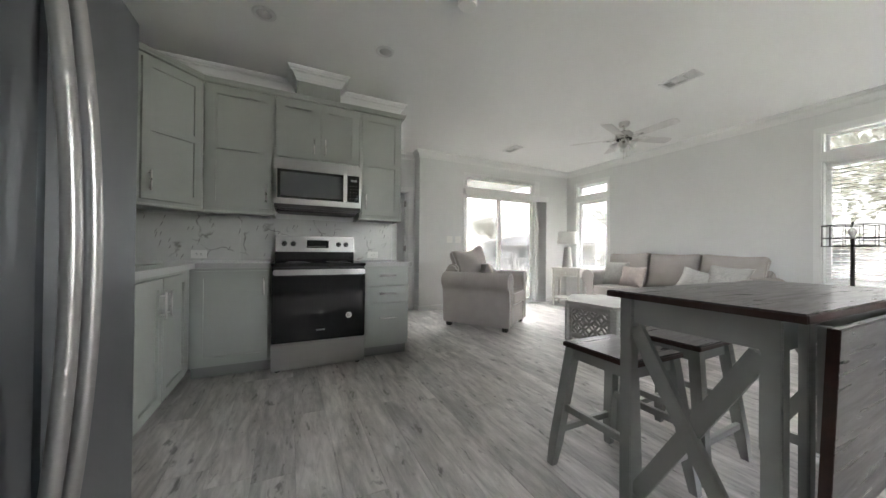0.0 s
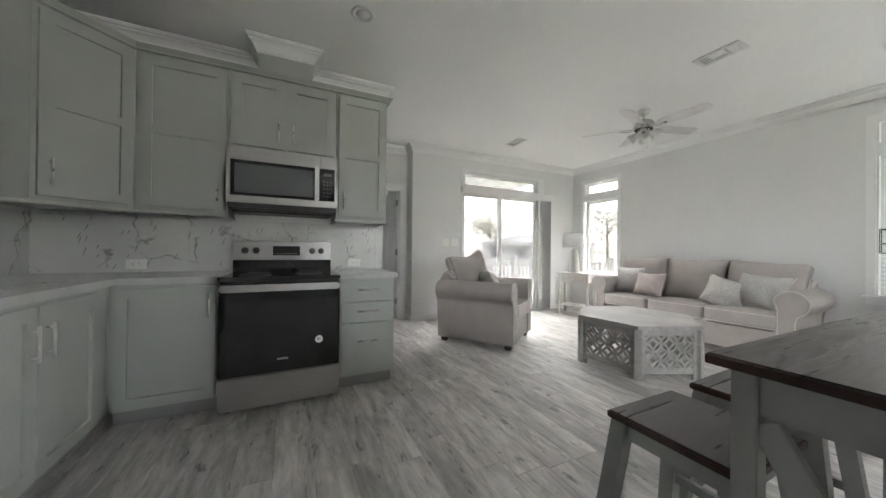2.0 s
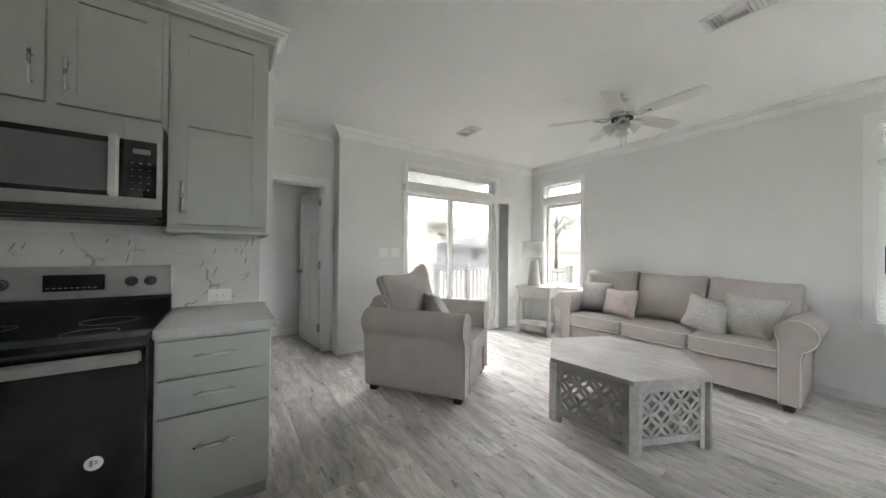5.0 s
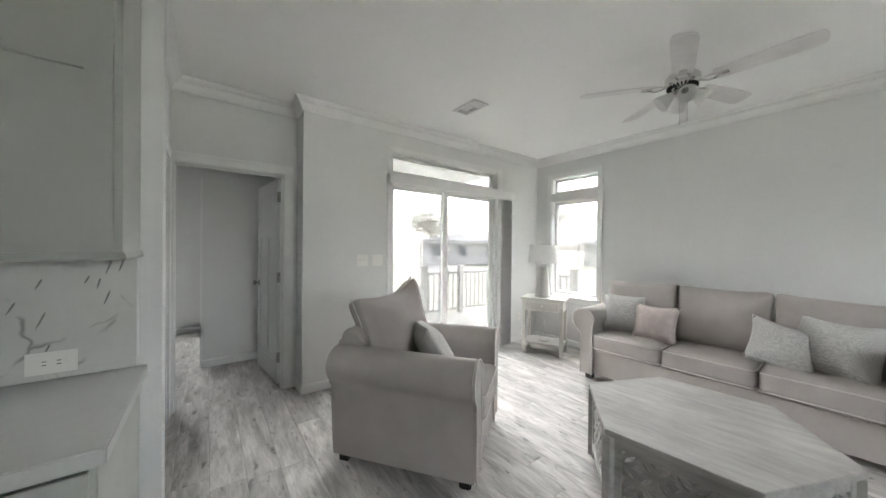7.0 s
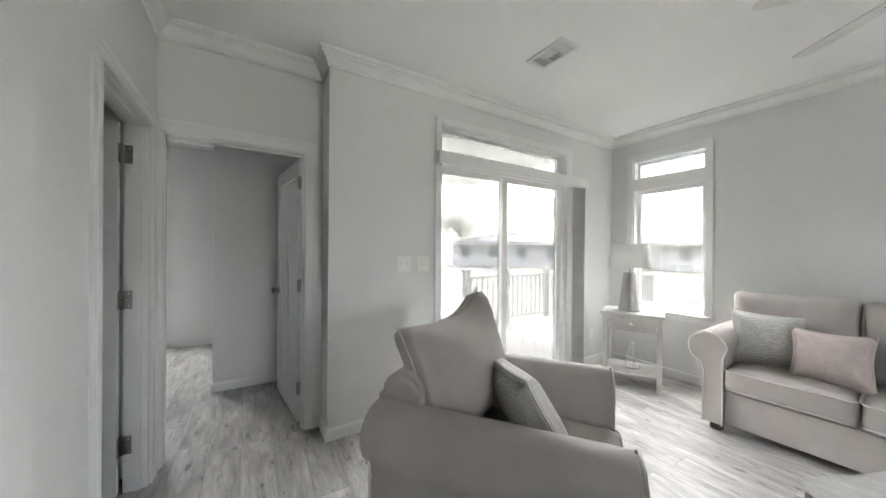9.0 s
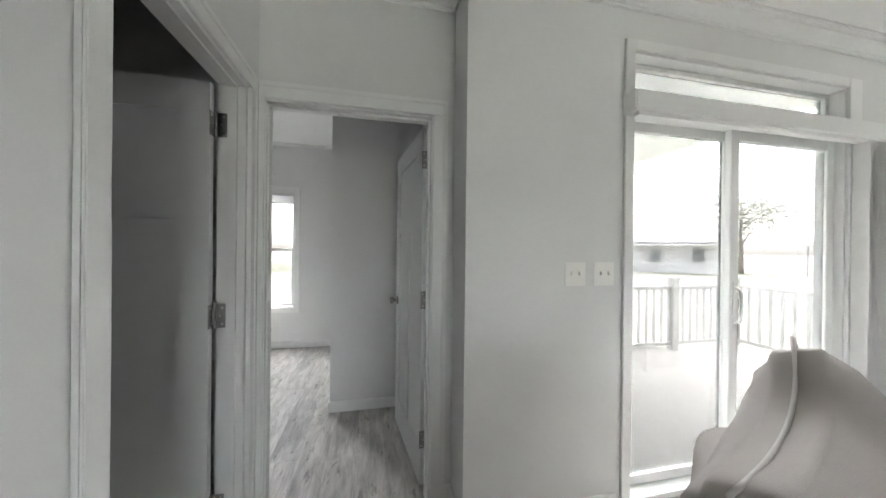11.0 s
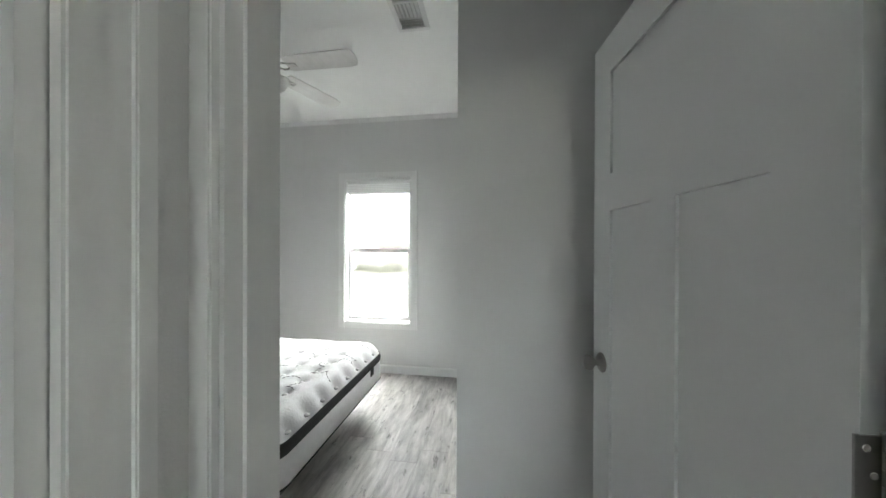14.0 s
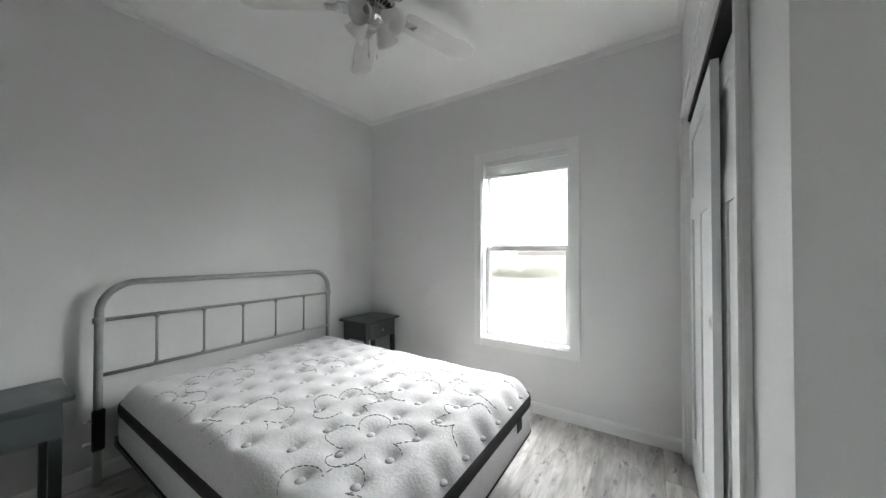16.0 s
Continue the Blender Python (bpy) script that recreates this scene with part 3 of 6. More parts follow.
def tall_window(name, yc, label):
    w = 0.71
    o = thing(name, pose(EW, yc, 0, 0, 0, -90), label, "window", kind="structure")
    h, c = w / 2, 0.062
    cas = bmesh.new()
    for a, b in ((-h - c, -h), (h, h + c)):
        box(cas, a, b, -0.018, 0, 0.70, 2.41 + c, 0.003)
    box(cas, -h, h, -0.018, 0, 2.41, 2.41 + c, 0.003)
    box(cas, -h, h, -0.018, 0, 2.08, 2.18, 0.003)
    part("casing", cas, TRIM, o)
    part("window_sill", boxes((-h - c - 0.02, h + c + 0.02, -0.055, 0.0, 0.675, 0.70), (-h - c, h + c, -0.016, 0, 0.615, 0.675), r=0.004), TRIM, o)
    part("reveal", boxes((-h - 0.001, -h + 0.012, 0.0, 0.14, 0.70, 2.08), (h - 0.012, h + 0.001, 0, 0.14, 0.70, 2.08), (-h, h, 0, 0.14, 0.699, 0.712), (-h, h, 0, 0.14, 2.068, 2.081),
                         (-h - 0.001, -h + 0.012, 0.0, 0.14, 2.18, 2.41), (h - 0.012, h + 0.001, 0, 0.14, 2.18, 2.41), (-h, h, 0, 0.14, 2.179, 2.192), (-h, h, 0, 0.14, 2.398, 2.411)), TRIM, o)
    fr = part("window_frame", frame_rect(bmesh.new(), -h + 0.012, h - 0.012, 0.712, 2.068, 0.042, 0.075, 0.125), VINYL, o)
    pane(fr, -h + 0.054, h - 0.054, 0.10, 0.754, 2.026)
    fr2 = part("window_frame", frame_rect(bmesh.new(), -h + 0.012, h - 0.012, 2.192, 2.398, 0.03, 0.075, 0.125), VINYL, o)
    pane(fr2, -h + 0.042, h - 0.042, 0.10, 2.222, 2.368)
    return o


tall_window("window_1", 4.385, "tall white-framed window with a transom above")
w2 = tall_window("window_2", 0.965, "tall white-framed window with a transom above and a lowered blind")

# bedroom window: single hung
bw = thing("window_3", pose(0.3075, 8.2, 0), "white single-hung bedroom window with a raised blind", "window", kind="structure")
h = 0.3725
cas = bmesh.new()
frame_rect(cas, -h - 0.068, h + 0.068, 0.472, 2.158, 0.068, -0.018, 0.0)
part("casing", cas, TRIM, bw)
part("reveal", boxes((-h - 0.001, -h + 0.012, 0, 0.14, 0.54, 2.09), (h - 0.012, h + 0.001, 0, 0.14, 0.54, 2.09), (-h, h, 0, 0.14, 0.539, 0.552), (-h, h, 0, 0.14, 2.078, 2.091)), TRIM, bw)
up_s = part("upper_sash", frame_rect(bmesh.new(), -h + 0.012, h - 0.012, 1.30, 2.078, 0.032, 0.10, 0.13), VINYL, bw)
pane(up_s, -h + 0.044, h - 0.044, 0.112, 1.332, 2.046)
lo_s = part("lower_sash", frame_rect(bmesh.new(), -h + 0.012, h - 0.012, 0.552, 1.335, 0.038, 0.065, 0.098), VINYL, bw)
pane(lo_s, -h + 0.05, h - 0.05, 0.08, 0.59, 1.297)
bl = thing("window_blind", pose(0.3075, 8.2, 0), "white horizontal blind drawn up to the window head", "blind")
part("headrail", boxes((-h + 0.014, h - 0.014, 0.018, 0.058, 2.04, 2.076), r=0.003), VINYL, bl)
# every other white slat is coloured grey for the shade between stacked slats
for k in range(9):
    part("slat", boxes((-h + 0.02, h - 0.02, 0.016, 0.060, 1.955 + k * 0.0092, 1.959 + k * 0.0092)), BLIND if k % 2 else VINYL, bl)
part("bottom_rail", boxes((-h + 0.02, h - 0.02, 0.018, 0.058, 1.935, 1.951), r=0.003), VINYL, bl)
bcord = bmesh.new()
tube(bcord, [(-h + 0.05, 0.03, 1.945), (-h + 0.05, 0.03, 1.40)], 0.0025, segs=6)
part("tilt_wand", bcord, VINYL, bl)

# unseen window added behind the start of the walk, to light the kitchen
sw = thing("window_4", pose(2.95, SOUTH, 0, 0, 0, 180), "unseen white-framed window added to light the kitchen", "window", kind="structure")
part("casing", frame_rect(bmesh.new(), -0.815, 0.815, 0.885, 2.365, 0.065, -0.018, 0.0), TRIM, sw)
sf = part("window_frame", frame_rect(bmesh.new(), -0.75, 0.75, 0.95, 2.30, 0.045, 0.05, 0.10), VINYL, sw)
for x0, x1 in ((-0.705, -0.02), (0.02, 0.705)):
    part("pane", boxes((x0, x1, 0.07, 0.075, 0.995, 2.255)), CLEAR, sf, "thin window glass pane")
part("mullion", boxes((-0.02, 0.02, 0.055, 0.095, 0.995, 2.255)), VINYL, sf)

# sliding door with transom
sl = thing("door_4", pose(3.04, SW, 0), "white sliding patio door with a transom window above", "door", kind="structure")
W4, c = 1.62, 0.056
cas = bmesh.new()
for a, b in ((-c, 0), (W4, W4 + 0.11)):
    box(cas, a, b, -0.018, 0, 0, 2.475, 0.003)
box(cas, 0, W4, -0.018, 0, 2.42, 2.475, 0.003)
box(cas, 0, W4, -0.018, 0, 2.10, 2.19, 0.003)
part("casing", cas, TRIM, sl)
part("reveal", boxes((-0.001, 0.012, 0, 0.14, 0.03, 2.10), (W4 - 0.012, W4 + 0.001, 0, 0.14, 0.03, 2.10), (0, W4, 0, 0.14, 2.088, 2.101), (0, W4, 0, 0.14, 0.0, 0.03),
                     (-0.001, 0.012, 0, 0.14, 2.19, 2.42), (W4 - 0.012, W4 + 0.001, 0, 0.14, 2.19, 2.42), (0, W4, 0, 0.14, 2.189, 2.202), (0, W4, 0, 0.14, 2.408, 2.421)), TRIM, sl)
fx = part("fixed_panel", frame_rect(bmesh.new(), 0.012, 0.80, 0.03, 2.088, 0.055, 0.085, 0.12), VINYL, sl)
pane(fx, 0.067, 0.745, 0.10, 0.085, 2.033)
sd = part("sliding_panel", frame_rect(bmesh.new(), 0.74, W4 - 0.012, 0.03, 2.088, 0.065, 0.045, 0.08), VINYL, sl)
pane(sd, 0.805, W4 - 0.077, 0.06, 0.095, 2.023)
hb = bmesh.new()
tube(hb, [(0.775, 0.045, 0.93), (0.775, 0.012, 0.95), (0.775, 0.004, 1.0), (0.775, 0.004, 1.08), (0.775, 0.012, 1.13), (0.775, 0.045, 1.15)], 0.009)
box(hb, 0.76, 0.79, 0.038, 0.046, 0.90, 1.18, 0.002)
part("handle", hb, VINYL, sd, "white pull handle", "auto")
tf = part("transom_frame", frame_rect(bmesh.new(), 0.012, W4 - 0.012, 2.202, 2.408, 0.03, 0.075, 0.12), VINYL, sl)
pane(tf, 0.042, W4 - 0.042, 0.10, 2.232, 2.378)
vb = thing("vertical_blind", pose(3.04, SW, 0), "grey vertical blind stacked at one side under a white valance", "blind")
part("valance", boxes((-0.075, 1.90, -0.105, -0.012, 2.065, 2.165), r=0.006), TRIM, vb, "white valance board")
part("headrail", boxes((-0.04, 1.86, -0.085, -0.045, 2.045, 2.066)), VINYL, vb)
for k in range(14):
    sm = bmesh.new()
    box(sm, -0.044, 0.044, -0.0008, 0.0008, 0.03, 2.046, 0, pose(0, 0, 0, 0, 0, 78 + 3 * math.sin(k * 2.1)))
    sv = part("slat", sm, BLIND, vb)
    sv.matrix_basis = pose(1.625 + k * 0.0165, -0.064, 0)

# ---- switches and outlets ----
def wall_plate(m, w, toggles, name, label, outlet=False):
    o = thing(name, m, label, "switch" if not outlet else "outlet")
    part("plate", boxes((-w / 2, w / 2, -0.006, 0, -0.06, 0.06), r=0.002), PLATE, o)
    for k in range(toggles):
        x = (k - (toggles - 1) / 2) * 0.046
        if outlet:
            part("socket", boxes((x - 0.017, x + 0.017, -0.008, -0.004, -0.034, 0.034), r=0.001), PLATE, o)
            for dz in (-0.017, 0.017):
                for dx in (-0.006, 0.006):
                    part("slot", boxes((x + dx - 0.0012, x + dx + 0.0012, -0.0085, -0.0075, dz - 0.005, dz + 0.005)), BLACK, o)
        else:
            part("toggle", boxes((x - 0.005, x + 0.005, -0.018, -0.004, -0.006, 0.014), r=0.002), PLATE, o)
    return o


wall_plate(pose(2.705, SW, 1.237), 0.118, 2, "light_switch", "white double toggle switch plate on the wall")
wall_plate(pose(2.875, SW, 1.237), 0.118, 2, "light_switch", "white double toggle switch plate on the wall")
wall_plate(pose(AX, 3.875, 1.25, 0, 0, 90), 0.075, 1, "light_switch", "white single toggle switch plate on the hall wall")
wall_plate(pose(5.15, SW, 0.36), 0.075, 1, "wall_outlet", "white outlet low on the wall", True)

# ---- ceiling fittings ----
def vent(x, y, w, d, rz, zc=CEIL_Z):
    """A three-way register: long louvres in the middle, short cross louvres at both ends."""
    o = thing("ceiling_vent", pose(x, y, zc, 0, 0, rz), "white louvred ceiling air register", "vent", "ceiling vents")
    part("frame", frame_flat(w, d), TRIM, o)
    part("backing", boxes((-w / 2 + 0.028, w / 2 - 0.028, -d / 2 + 0.028, d / 2 - 0.028, -0.003, -0.001)), DUCT, o, "grey duct opening")
    iw, il, end = w / 2 - 0.03, d / 2 - 0.03, 0.24 * d
    for k in range(6):
        bm = bmesh.new()
        box(bm, -0.009, 0.009, -il + end, il - end, -0.0008, 0.0008, 0, pose(0, 0, -0.011, 0, 38 if k < 3 else -38))
        part("slat", bm, TRIM, o).matrix_basis = pose(-iw + 2 * iw * (k + 0.5) / 6, 0, 0)
    for side in (-1, 1):
        for k in range(3):
            bm = bmesh.new()
            box(bm, -iw, iw, -0.009, 0.009, -0.0008, 0.0008, 0, pose(0, 0, -0.011, 38 * side))
            part("slat", bm, TRIM, o).matrix_basis = pose(0, side * (il - end * (k + 0.5) / 3.4), 0)
        part("divider", boxes((-iw, iw, side * (il - end) - 0.004, side * (il - end) + 0.004, -0.016, -0.004)), TRIM, o)
    return o


def frame_flat(w, d):
    bm = bmesh.new()
    for row in ((-w / 2, w / 2, -d / 2, -d / 2 + 0.03), (-w / 2, w / 2, d / 2 - 0.03, d / 2), (-w / 2, -w / 2 + 0.03, -d / 2 + 0.03, d / 2 - 0.03), (w / 2 - 0.03, w / 2, -d / 2 + 0.03, d / 2 - 0.03)):
        box(bm, *row, -0.012, -0.0, 0.003)
    return bm


vent(3.458, 4.20, 0.185, 0.32, 0)
vent(3.575, 1.735, 0.185, 0.32, 0)
vent(1.035, 6.71, 0.20, 0.36, 0)
for x, y in ((-0.055, 2.57), (0.855, 2.61)):
    o = thing("recessed_light", pose(x, y, CEIL_Z), "unlit recessed ceiling light with a white trim ring", "ceiling light", "kitchen downlights")
    part("trim_ring", lathe(bmesh.new(), [(0.052, 0.0), (0.052, -0.006), (0.070, -0.010), (0.080, -0.004), (0.080, 0.0)], 28, None, False), TRIM, o, smooth=True)
    part("lens", lathe(bmesh.new(), [(0.0, -0.002), (0.052, -0.002), (0.052, -0.004), (0.0, -0.006)], 24, None, False), BLIND, o, "grey unlit lens", True)
o = thing("smoke_detector", pose(1.216, 1.822, CEIL_Z), "round white smoke detector on the ceiling", "smoke detector")
part("body", lathe(bmesh.new(), [(0.0, 0.0), (0.066, 0.0), (0.066, -0.012), (0.058, -0.030), (0.030, -0.036), (0.0, -0.036)], 28, None, False), PLATE, o, smooth="auto")


def ceiling_fan(x, y, turn, label):
    o = thing("ceiling_fan", pose(x, y, CEIL_Z, 0, 0, turn), label, "ceiling fan", "ceiling fans")
    part("canopy", lathe(bmesh.new(), [(0.0, 0.0), (0.066, 0.0), (0.066, -0.012), (0.056, -0.045), (0.026, -0.062), (0.014, -0.062), (0.014, -0.065), (0.0, -0.065)], 28, None, False), NICKEL, o, smooth="auto")
    rod = bmesh.new()
    tube(rod, [(0, 0, -0.06), (0, 0, -0.13)], 0.012, segs=12)
    part("downrod", rod, NICKEL, o, smooth=True)
    part("motor", lathe(bmesh.new(), [(0.0, -0.115), (0.045, -0.115), (0.085, -0.13), (0.105, -0.155), (0.105, -0.19), (0.088, -0.205), (0.088, -0.215), (0.06, -0.222), (0.0, -0.222)], 32, None, False), NICKEL, o, "brushed nickel motor housing", "auto")
    fins = bmesh.new()
    for k in range(24):
        box(fins, 0.062, 0.092, -0.004, 0.004, -0.228, -0.214, 0, pose(0, 0, 0, 0, 0, k * 15))
    part("vent_fin", fins, DARKMETAL, o)
    part("switch_housing", lathe(bmesh.new(), [(0.0, -0.22), (0.05, -0.22), (0.052, -0.25), (0.046, -0.275), (0.03, -0.285), (0.0, -0.288)], 24, None, False), NICKEL, o, smooth="auto")
    for k in range(5):
        a = 72 * k
        bm = bmesh.new()
        out = [(0.175, -0.050), (0.21, -0.060), (0.45, -0.066), (0.60, -0.068), (0.645, -0.058), (0.66, -0.02), (0.66, 0.02), (0.645, 0.058), (0.60, 0.068), (0.45, 0.066), (0.21, 0.060), (0.175, 0.050)]
        prism(bm, out, 0.006, pose(0, 0, -0.205, 90 - 12, 0, 0))
        bm.transform(pose(0, 0, 0, 0, 0, a))
        part("blade", bm, FANBLADE, o, "white painted blade")
        ar = bmesh.new()
        for s in (-1, 1):
            tube(ar, [(0.085, 0.0, -0.205), (0.11, 0.012 * s, -0.212), (0.14, 0.034 * s, -0.216), (0.17, 0.036 * s, -0.214), (0.20, 0.014 * s, -0.214), (0.235, 0.004 * s, -0.214)], 0.0055, segs=6)
        box(ar, 0.19, 0.25, -0.022, 0.022, -0.217, -0.211, 0.002)
        ar.transform(pose(0, 0, 0, 0, 0, a))
        part("blade_arm", ar, NICKEL, o, "scrolled nickel blade arm")
    for k in range(4):
        a = 90 * k + 30
        m = pose(0, 0, 0, 0, 0, a) @ pose(0.055, 0, -0.262, 0, 128, 0)
        sh = bmesh.new()
        lathe(sh, [(0.020, 0.0), (0.026, 0.012), (0.036, 0.035), (0.050, 0.065), (0.060, 0.098), (0.057, 0.099), (0.047, 0.066), (0.033, 0.037), (0.022, 0.013)], 20, m, False)
        part("glass_shade", sh, FROST, o, "frosted glass bell shade", True)
        ft = bmesh.new()
        lathe(ft, [(0.0, -0.025), (0.012, -0.025), (0.022, -0.004), (0.022, 0.010), (0.0, 0.010)], 14, m, False)
        part("shade_fitter", ft, NICKEL, o, smooth=True)
    for dx, ln in ((-0.02, 0.16), (0.025, 0.15)):
        ch = bmesh.new()
        tube(ch, [(dx, 0.02, -0.28), (dx, 0.02, -0.28 - ln)], 0.0016, segs=5)
        lathe(ch, [(0.0, -0.03), (0.004, -0.028), (0.005, -0.012), (0.002, 0.0), (0, 0)], 8, pose(dx, 0.02, -0.28 - ln), False)
        part("pull_chain", ch, NICKEL, o)
    return o


ceiling_fan(4.08, 2.67, -90.5, "brushed nickel ceiling fan with pale blades and four glass shades")
ceiling_fan(0.02, 6.80, 71.5, "brushed nickel bedroom ceiling fan with pale blades and glass shades")

# ---- kitchen ----
def shaker(w, h, mid=None, st=0.058, t=0.025):
    """A framed door or drawer front from x 0 to w and z 0 to h, front face at y = -t."""
    zs = [0, st] + ([mid - st / 2, mid + st / 2] if mid else []) + [h - st, h]
    return panel_slab([0, st, w - st, w], zs, {(1, 1), (1, 3)} if mid else {(1, 1)}, -t, 0.0, 0.014, False)


def bar_pull(parent, x, z, length, upright=True, y=-0.02):
    bm = bmesh.new()
    d = Vector((0, 0, 1)) if upright else Vector((1, 0, 0))
    c = Vector((x, y - 0.032, z))
    tube(bm, [c - d * length / 2, c + d * length / 2], 0.006, segs=10)
    for s in (-0.36, 0.36):
        p = c + d * length * s
        tube(bm, [p, p + Vector((0, 0.034, 0))], 0.0045, segs=8)
    part("handle", bm, NICKEL, parent, "brushed nickel bar pull", True)


def cabinet(name, m, w, d, z0, z1, fronts, label, toe=True, plain_front=False):
    """A cabinet unit; local x runs along its front, which is at y = 0. fronts: x0, x1, z0, z1, mid rail, kind, handle (x, z, upright)."""
    o = thing(name, m, label, "cabinet", "kitchen cabinets")
    part("body", boxes((0.0, w, 0.0, d, z0, z1), r=0.001), CAB, o)
    if toe:
        part("toe_kick", boxes((0.0, w, 0.075, d, 0.0, z0 - 0.0005)), CABSHADE, o, "recessed toe kick")
    for x0, x1, a, b, mid, kind, hx, hz, up in fronts:
        bm = boxes((0, x1 - x0, -0.02, 0, 0, b - a), r=0.002) if kind == "drawer" else shaker(x1 - x0, b - a, mid)
        f = part(kind, bm, CAB, o)
        f.location = (x0, -0.001, a)
        bar_pull(f, hx - x0, hz - a, 0.16 if kind == "drawer" else 0.15, up)
    return o


cabinet("base_cabinet", pose(-0.555, 1.915, 0, 0, 0, 90), 1.03, 0.615, 0.105, 0.872,
        [(0.015, 0.385, 0.125, 0.85, None, "door", 0.345, 0.70, True), (0.40, 0.865, 0.125, 0.85, None, "door", 0.44, 0.70, True)], "grey-green painted sink base cabinet with two doors")
cabinet("base_cabinet", pose(-0.555, 2.95, 0), 0.553, 0.595, 0.105, 0.872,
        [(0.035, 0.535, 0.125, 0.85, None, "door", 0.50, 0.73, True)], "grey-green painted corner base cabinet with one door")
cabinet("base_cabinet", pose(0.765, 2.95, 0), 0.44, 0.595, 0.105, 0.872,
        [(0.012, 0.428, 0.70, 0.855, None, "drawer", 0.22, 0.785, False), (0.012, 0.428, 0.535, 0.685, None, "drawer", 0.22, 0.615, False), (0.012, 0.428, 0.125, 0.52, None, "drawer", 0.22, 0.38, False)],
        "grey-green painted base cabinet with three drawers")
cabinet("wall_cabinet", pose(-0.535, 3.225, 0), 0.532, 0.322, 1.36, 2.44,
        [(0.035, 0.515, 1.385, 2.41, 0.53, "door", 0.47, 1.52, True)], "grey-green painted wall cabinet with a tall door", False)
cabinet("wall_cabinet", pose(0.0, 3.225, 0), 0.763, 0.322, 1.845, 2.44,
        [(0.022, 0.364, 1.885, 2.41, None, "door", 0.330, 2.01, True), (0.398, 0.742, 1.885, 2.41, None, "door", 0.432, 2.01, True)], "grey-green painted cabinet above the microwave", False)
cabinet("wall_cabinet", pose(0.767, 3.225, 0), 0.438, 0.322, 1.36, 2.44,
        [(0.02, 0.42, 1.385, 2.41, 0.53, "door", 0.06, 1.52, True)], "grey-green painted wall cabinet with a tall door", False)
# diagonal corner cabinet
dc = thing("wall_cabinet", pose(-0.86, 2.905, 0, 0, 0, 45), "grey-green painted diagonal corner wall cabinet", "cabinet", "kitchen cabinets")
c45 = math.sqrt(0.5)
bmc = bmesh.new()
outl = [(-0.86, 2.905), (-0.541, 3.224), (-0.541, RW - 0.002), (WW + 0.002, RW - 0.002), (WW + 0.002, 2.905)]
A = [bmc.verts.new((x, y, 1.36)) for x, y in outl]
B = [bmc.verts.new((x, y, 2.44)) for x, y in outl]
bmc.faces.new(A), bmc.faces.new(B)
for k in range(5):
    bmc.faces.new((A[k], A[(k + 1) % 5], B[(k + 1) % 5], B[k]))
bmc.transform(pose(-0.86, 2.905, 0, 0, 0, 45).inverted())
part("body", bmc, CAB, dc)
dd = part("door", shaker(0.41, 1.025, 0.53), CAB, dc)
dd.location = (0.02, -0.001, 1.385)
bar_pull(dd, 0.045, 0.135, 0.15)
# trims over and under the wall cabinets
ct = bmesh.new()
sweep(ct, [(1.205, RW), (1.205, 3.225), (-0.541, 3.225), (-0.86, 2.905), (WW, 2.905)][::-1], [(0, 2.44)] + [(-o, z) for o, z in ((0.028, 2.44), (0.030, 2.452), (0.040, 2.466), (0.046, 2.478))] + [(0, 2.478)])
solid("cabinet_cornice", ct, CAB, "grey-green cornice along the top of the wall cabinets", "trim")
lt = bmesh.new()
for run in ([(-0.004, RW), (-0.004, 3.225), (-0.541, 3.225), (-0.86, 2.905), (WW, 2.905)], [(1.205, RW), (1.205, 3.225), (0.767, 3.225), (0.767, RW)]):
    sweep(lt, run[::-1], [(0.02, 1.337), (-0.008, 1.337), (-0.010, 1.345), (-0.004, 1.3595), (0.02, 1.3595)])
solid("light_rail", lt, CAB, "grey-green light rail under the wall cabinets", "trim")
solid("cabinet_top", boxes((-0.53, 1.20, 3.23, RW - 0.003, 2.4405, 2.443)), CAB, "painted top of the wall cabinets", "trim")

# worktops
wt = thing("worktop", pose(0, 0, 0), "pale quartz worktop with a thin square edge", "worktop")
part("slab", boxes((WW + 0.002, -0.995, 1.315, RW - 0.002, 0.875, 0.915), (-0.655, -0.512, 1.315, 2.906, 0.875, 0.915), (-0.995, -0.655, 1.315, 2.0, 0.875, 0.915),
                   (-0.995, -0.655, 2.76, RW - 0.002, 0.875, 0.915), (-0.655, -0.004, 2.906, RW - 0.002, 0.875, 0.915)), COUNTER, wt)
wt2 = thing("worktop", pose(0, 0, 0), "short pale quartz worktop beside the range", "worktop")
part("slab", boxes((0.764, 1.228, 2.906, RW - 0.002, 0.875, 0.915), r=0.003), COUNTER, wt2)
sk = thing("sink", pose(-0.825, 2.38, 0.875), "stainless steel undermount kitchen sink", "sink")
part("basin", boxes((-0.17, 0.17, -0.38, 0.38, -0.20, -0.19), (-0.18, -0.17, -0.38, 0.38, -0.20, 0.0), (0.17, 0.18, -0.38, 0.38, -0.20, 0.0), (-0.17, 0.17, -0.39, -0.38, -0.20, 0.0), (-0.17, 0.17, 0.38, 0.39, -0.20, 0.0)), STEEL, sk)
part("rim", frame_rect(bmesh.new(), -0.18, 0.18, -0.39, 0.39, 0.012, -0.002, 0.002), STEEL, sk).matrix_basis = pose(0, 0, 0.042, -90)
fc = thing("faucet", pose(-1.08, 2.40, 0.915), "chrome gooseneck kitchen faucet", "faucet")
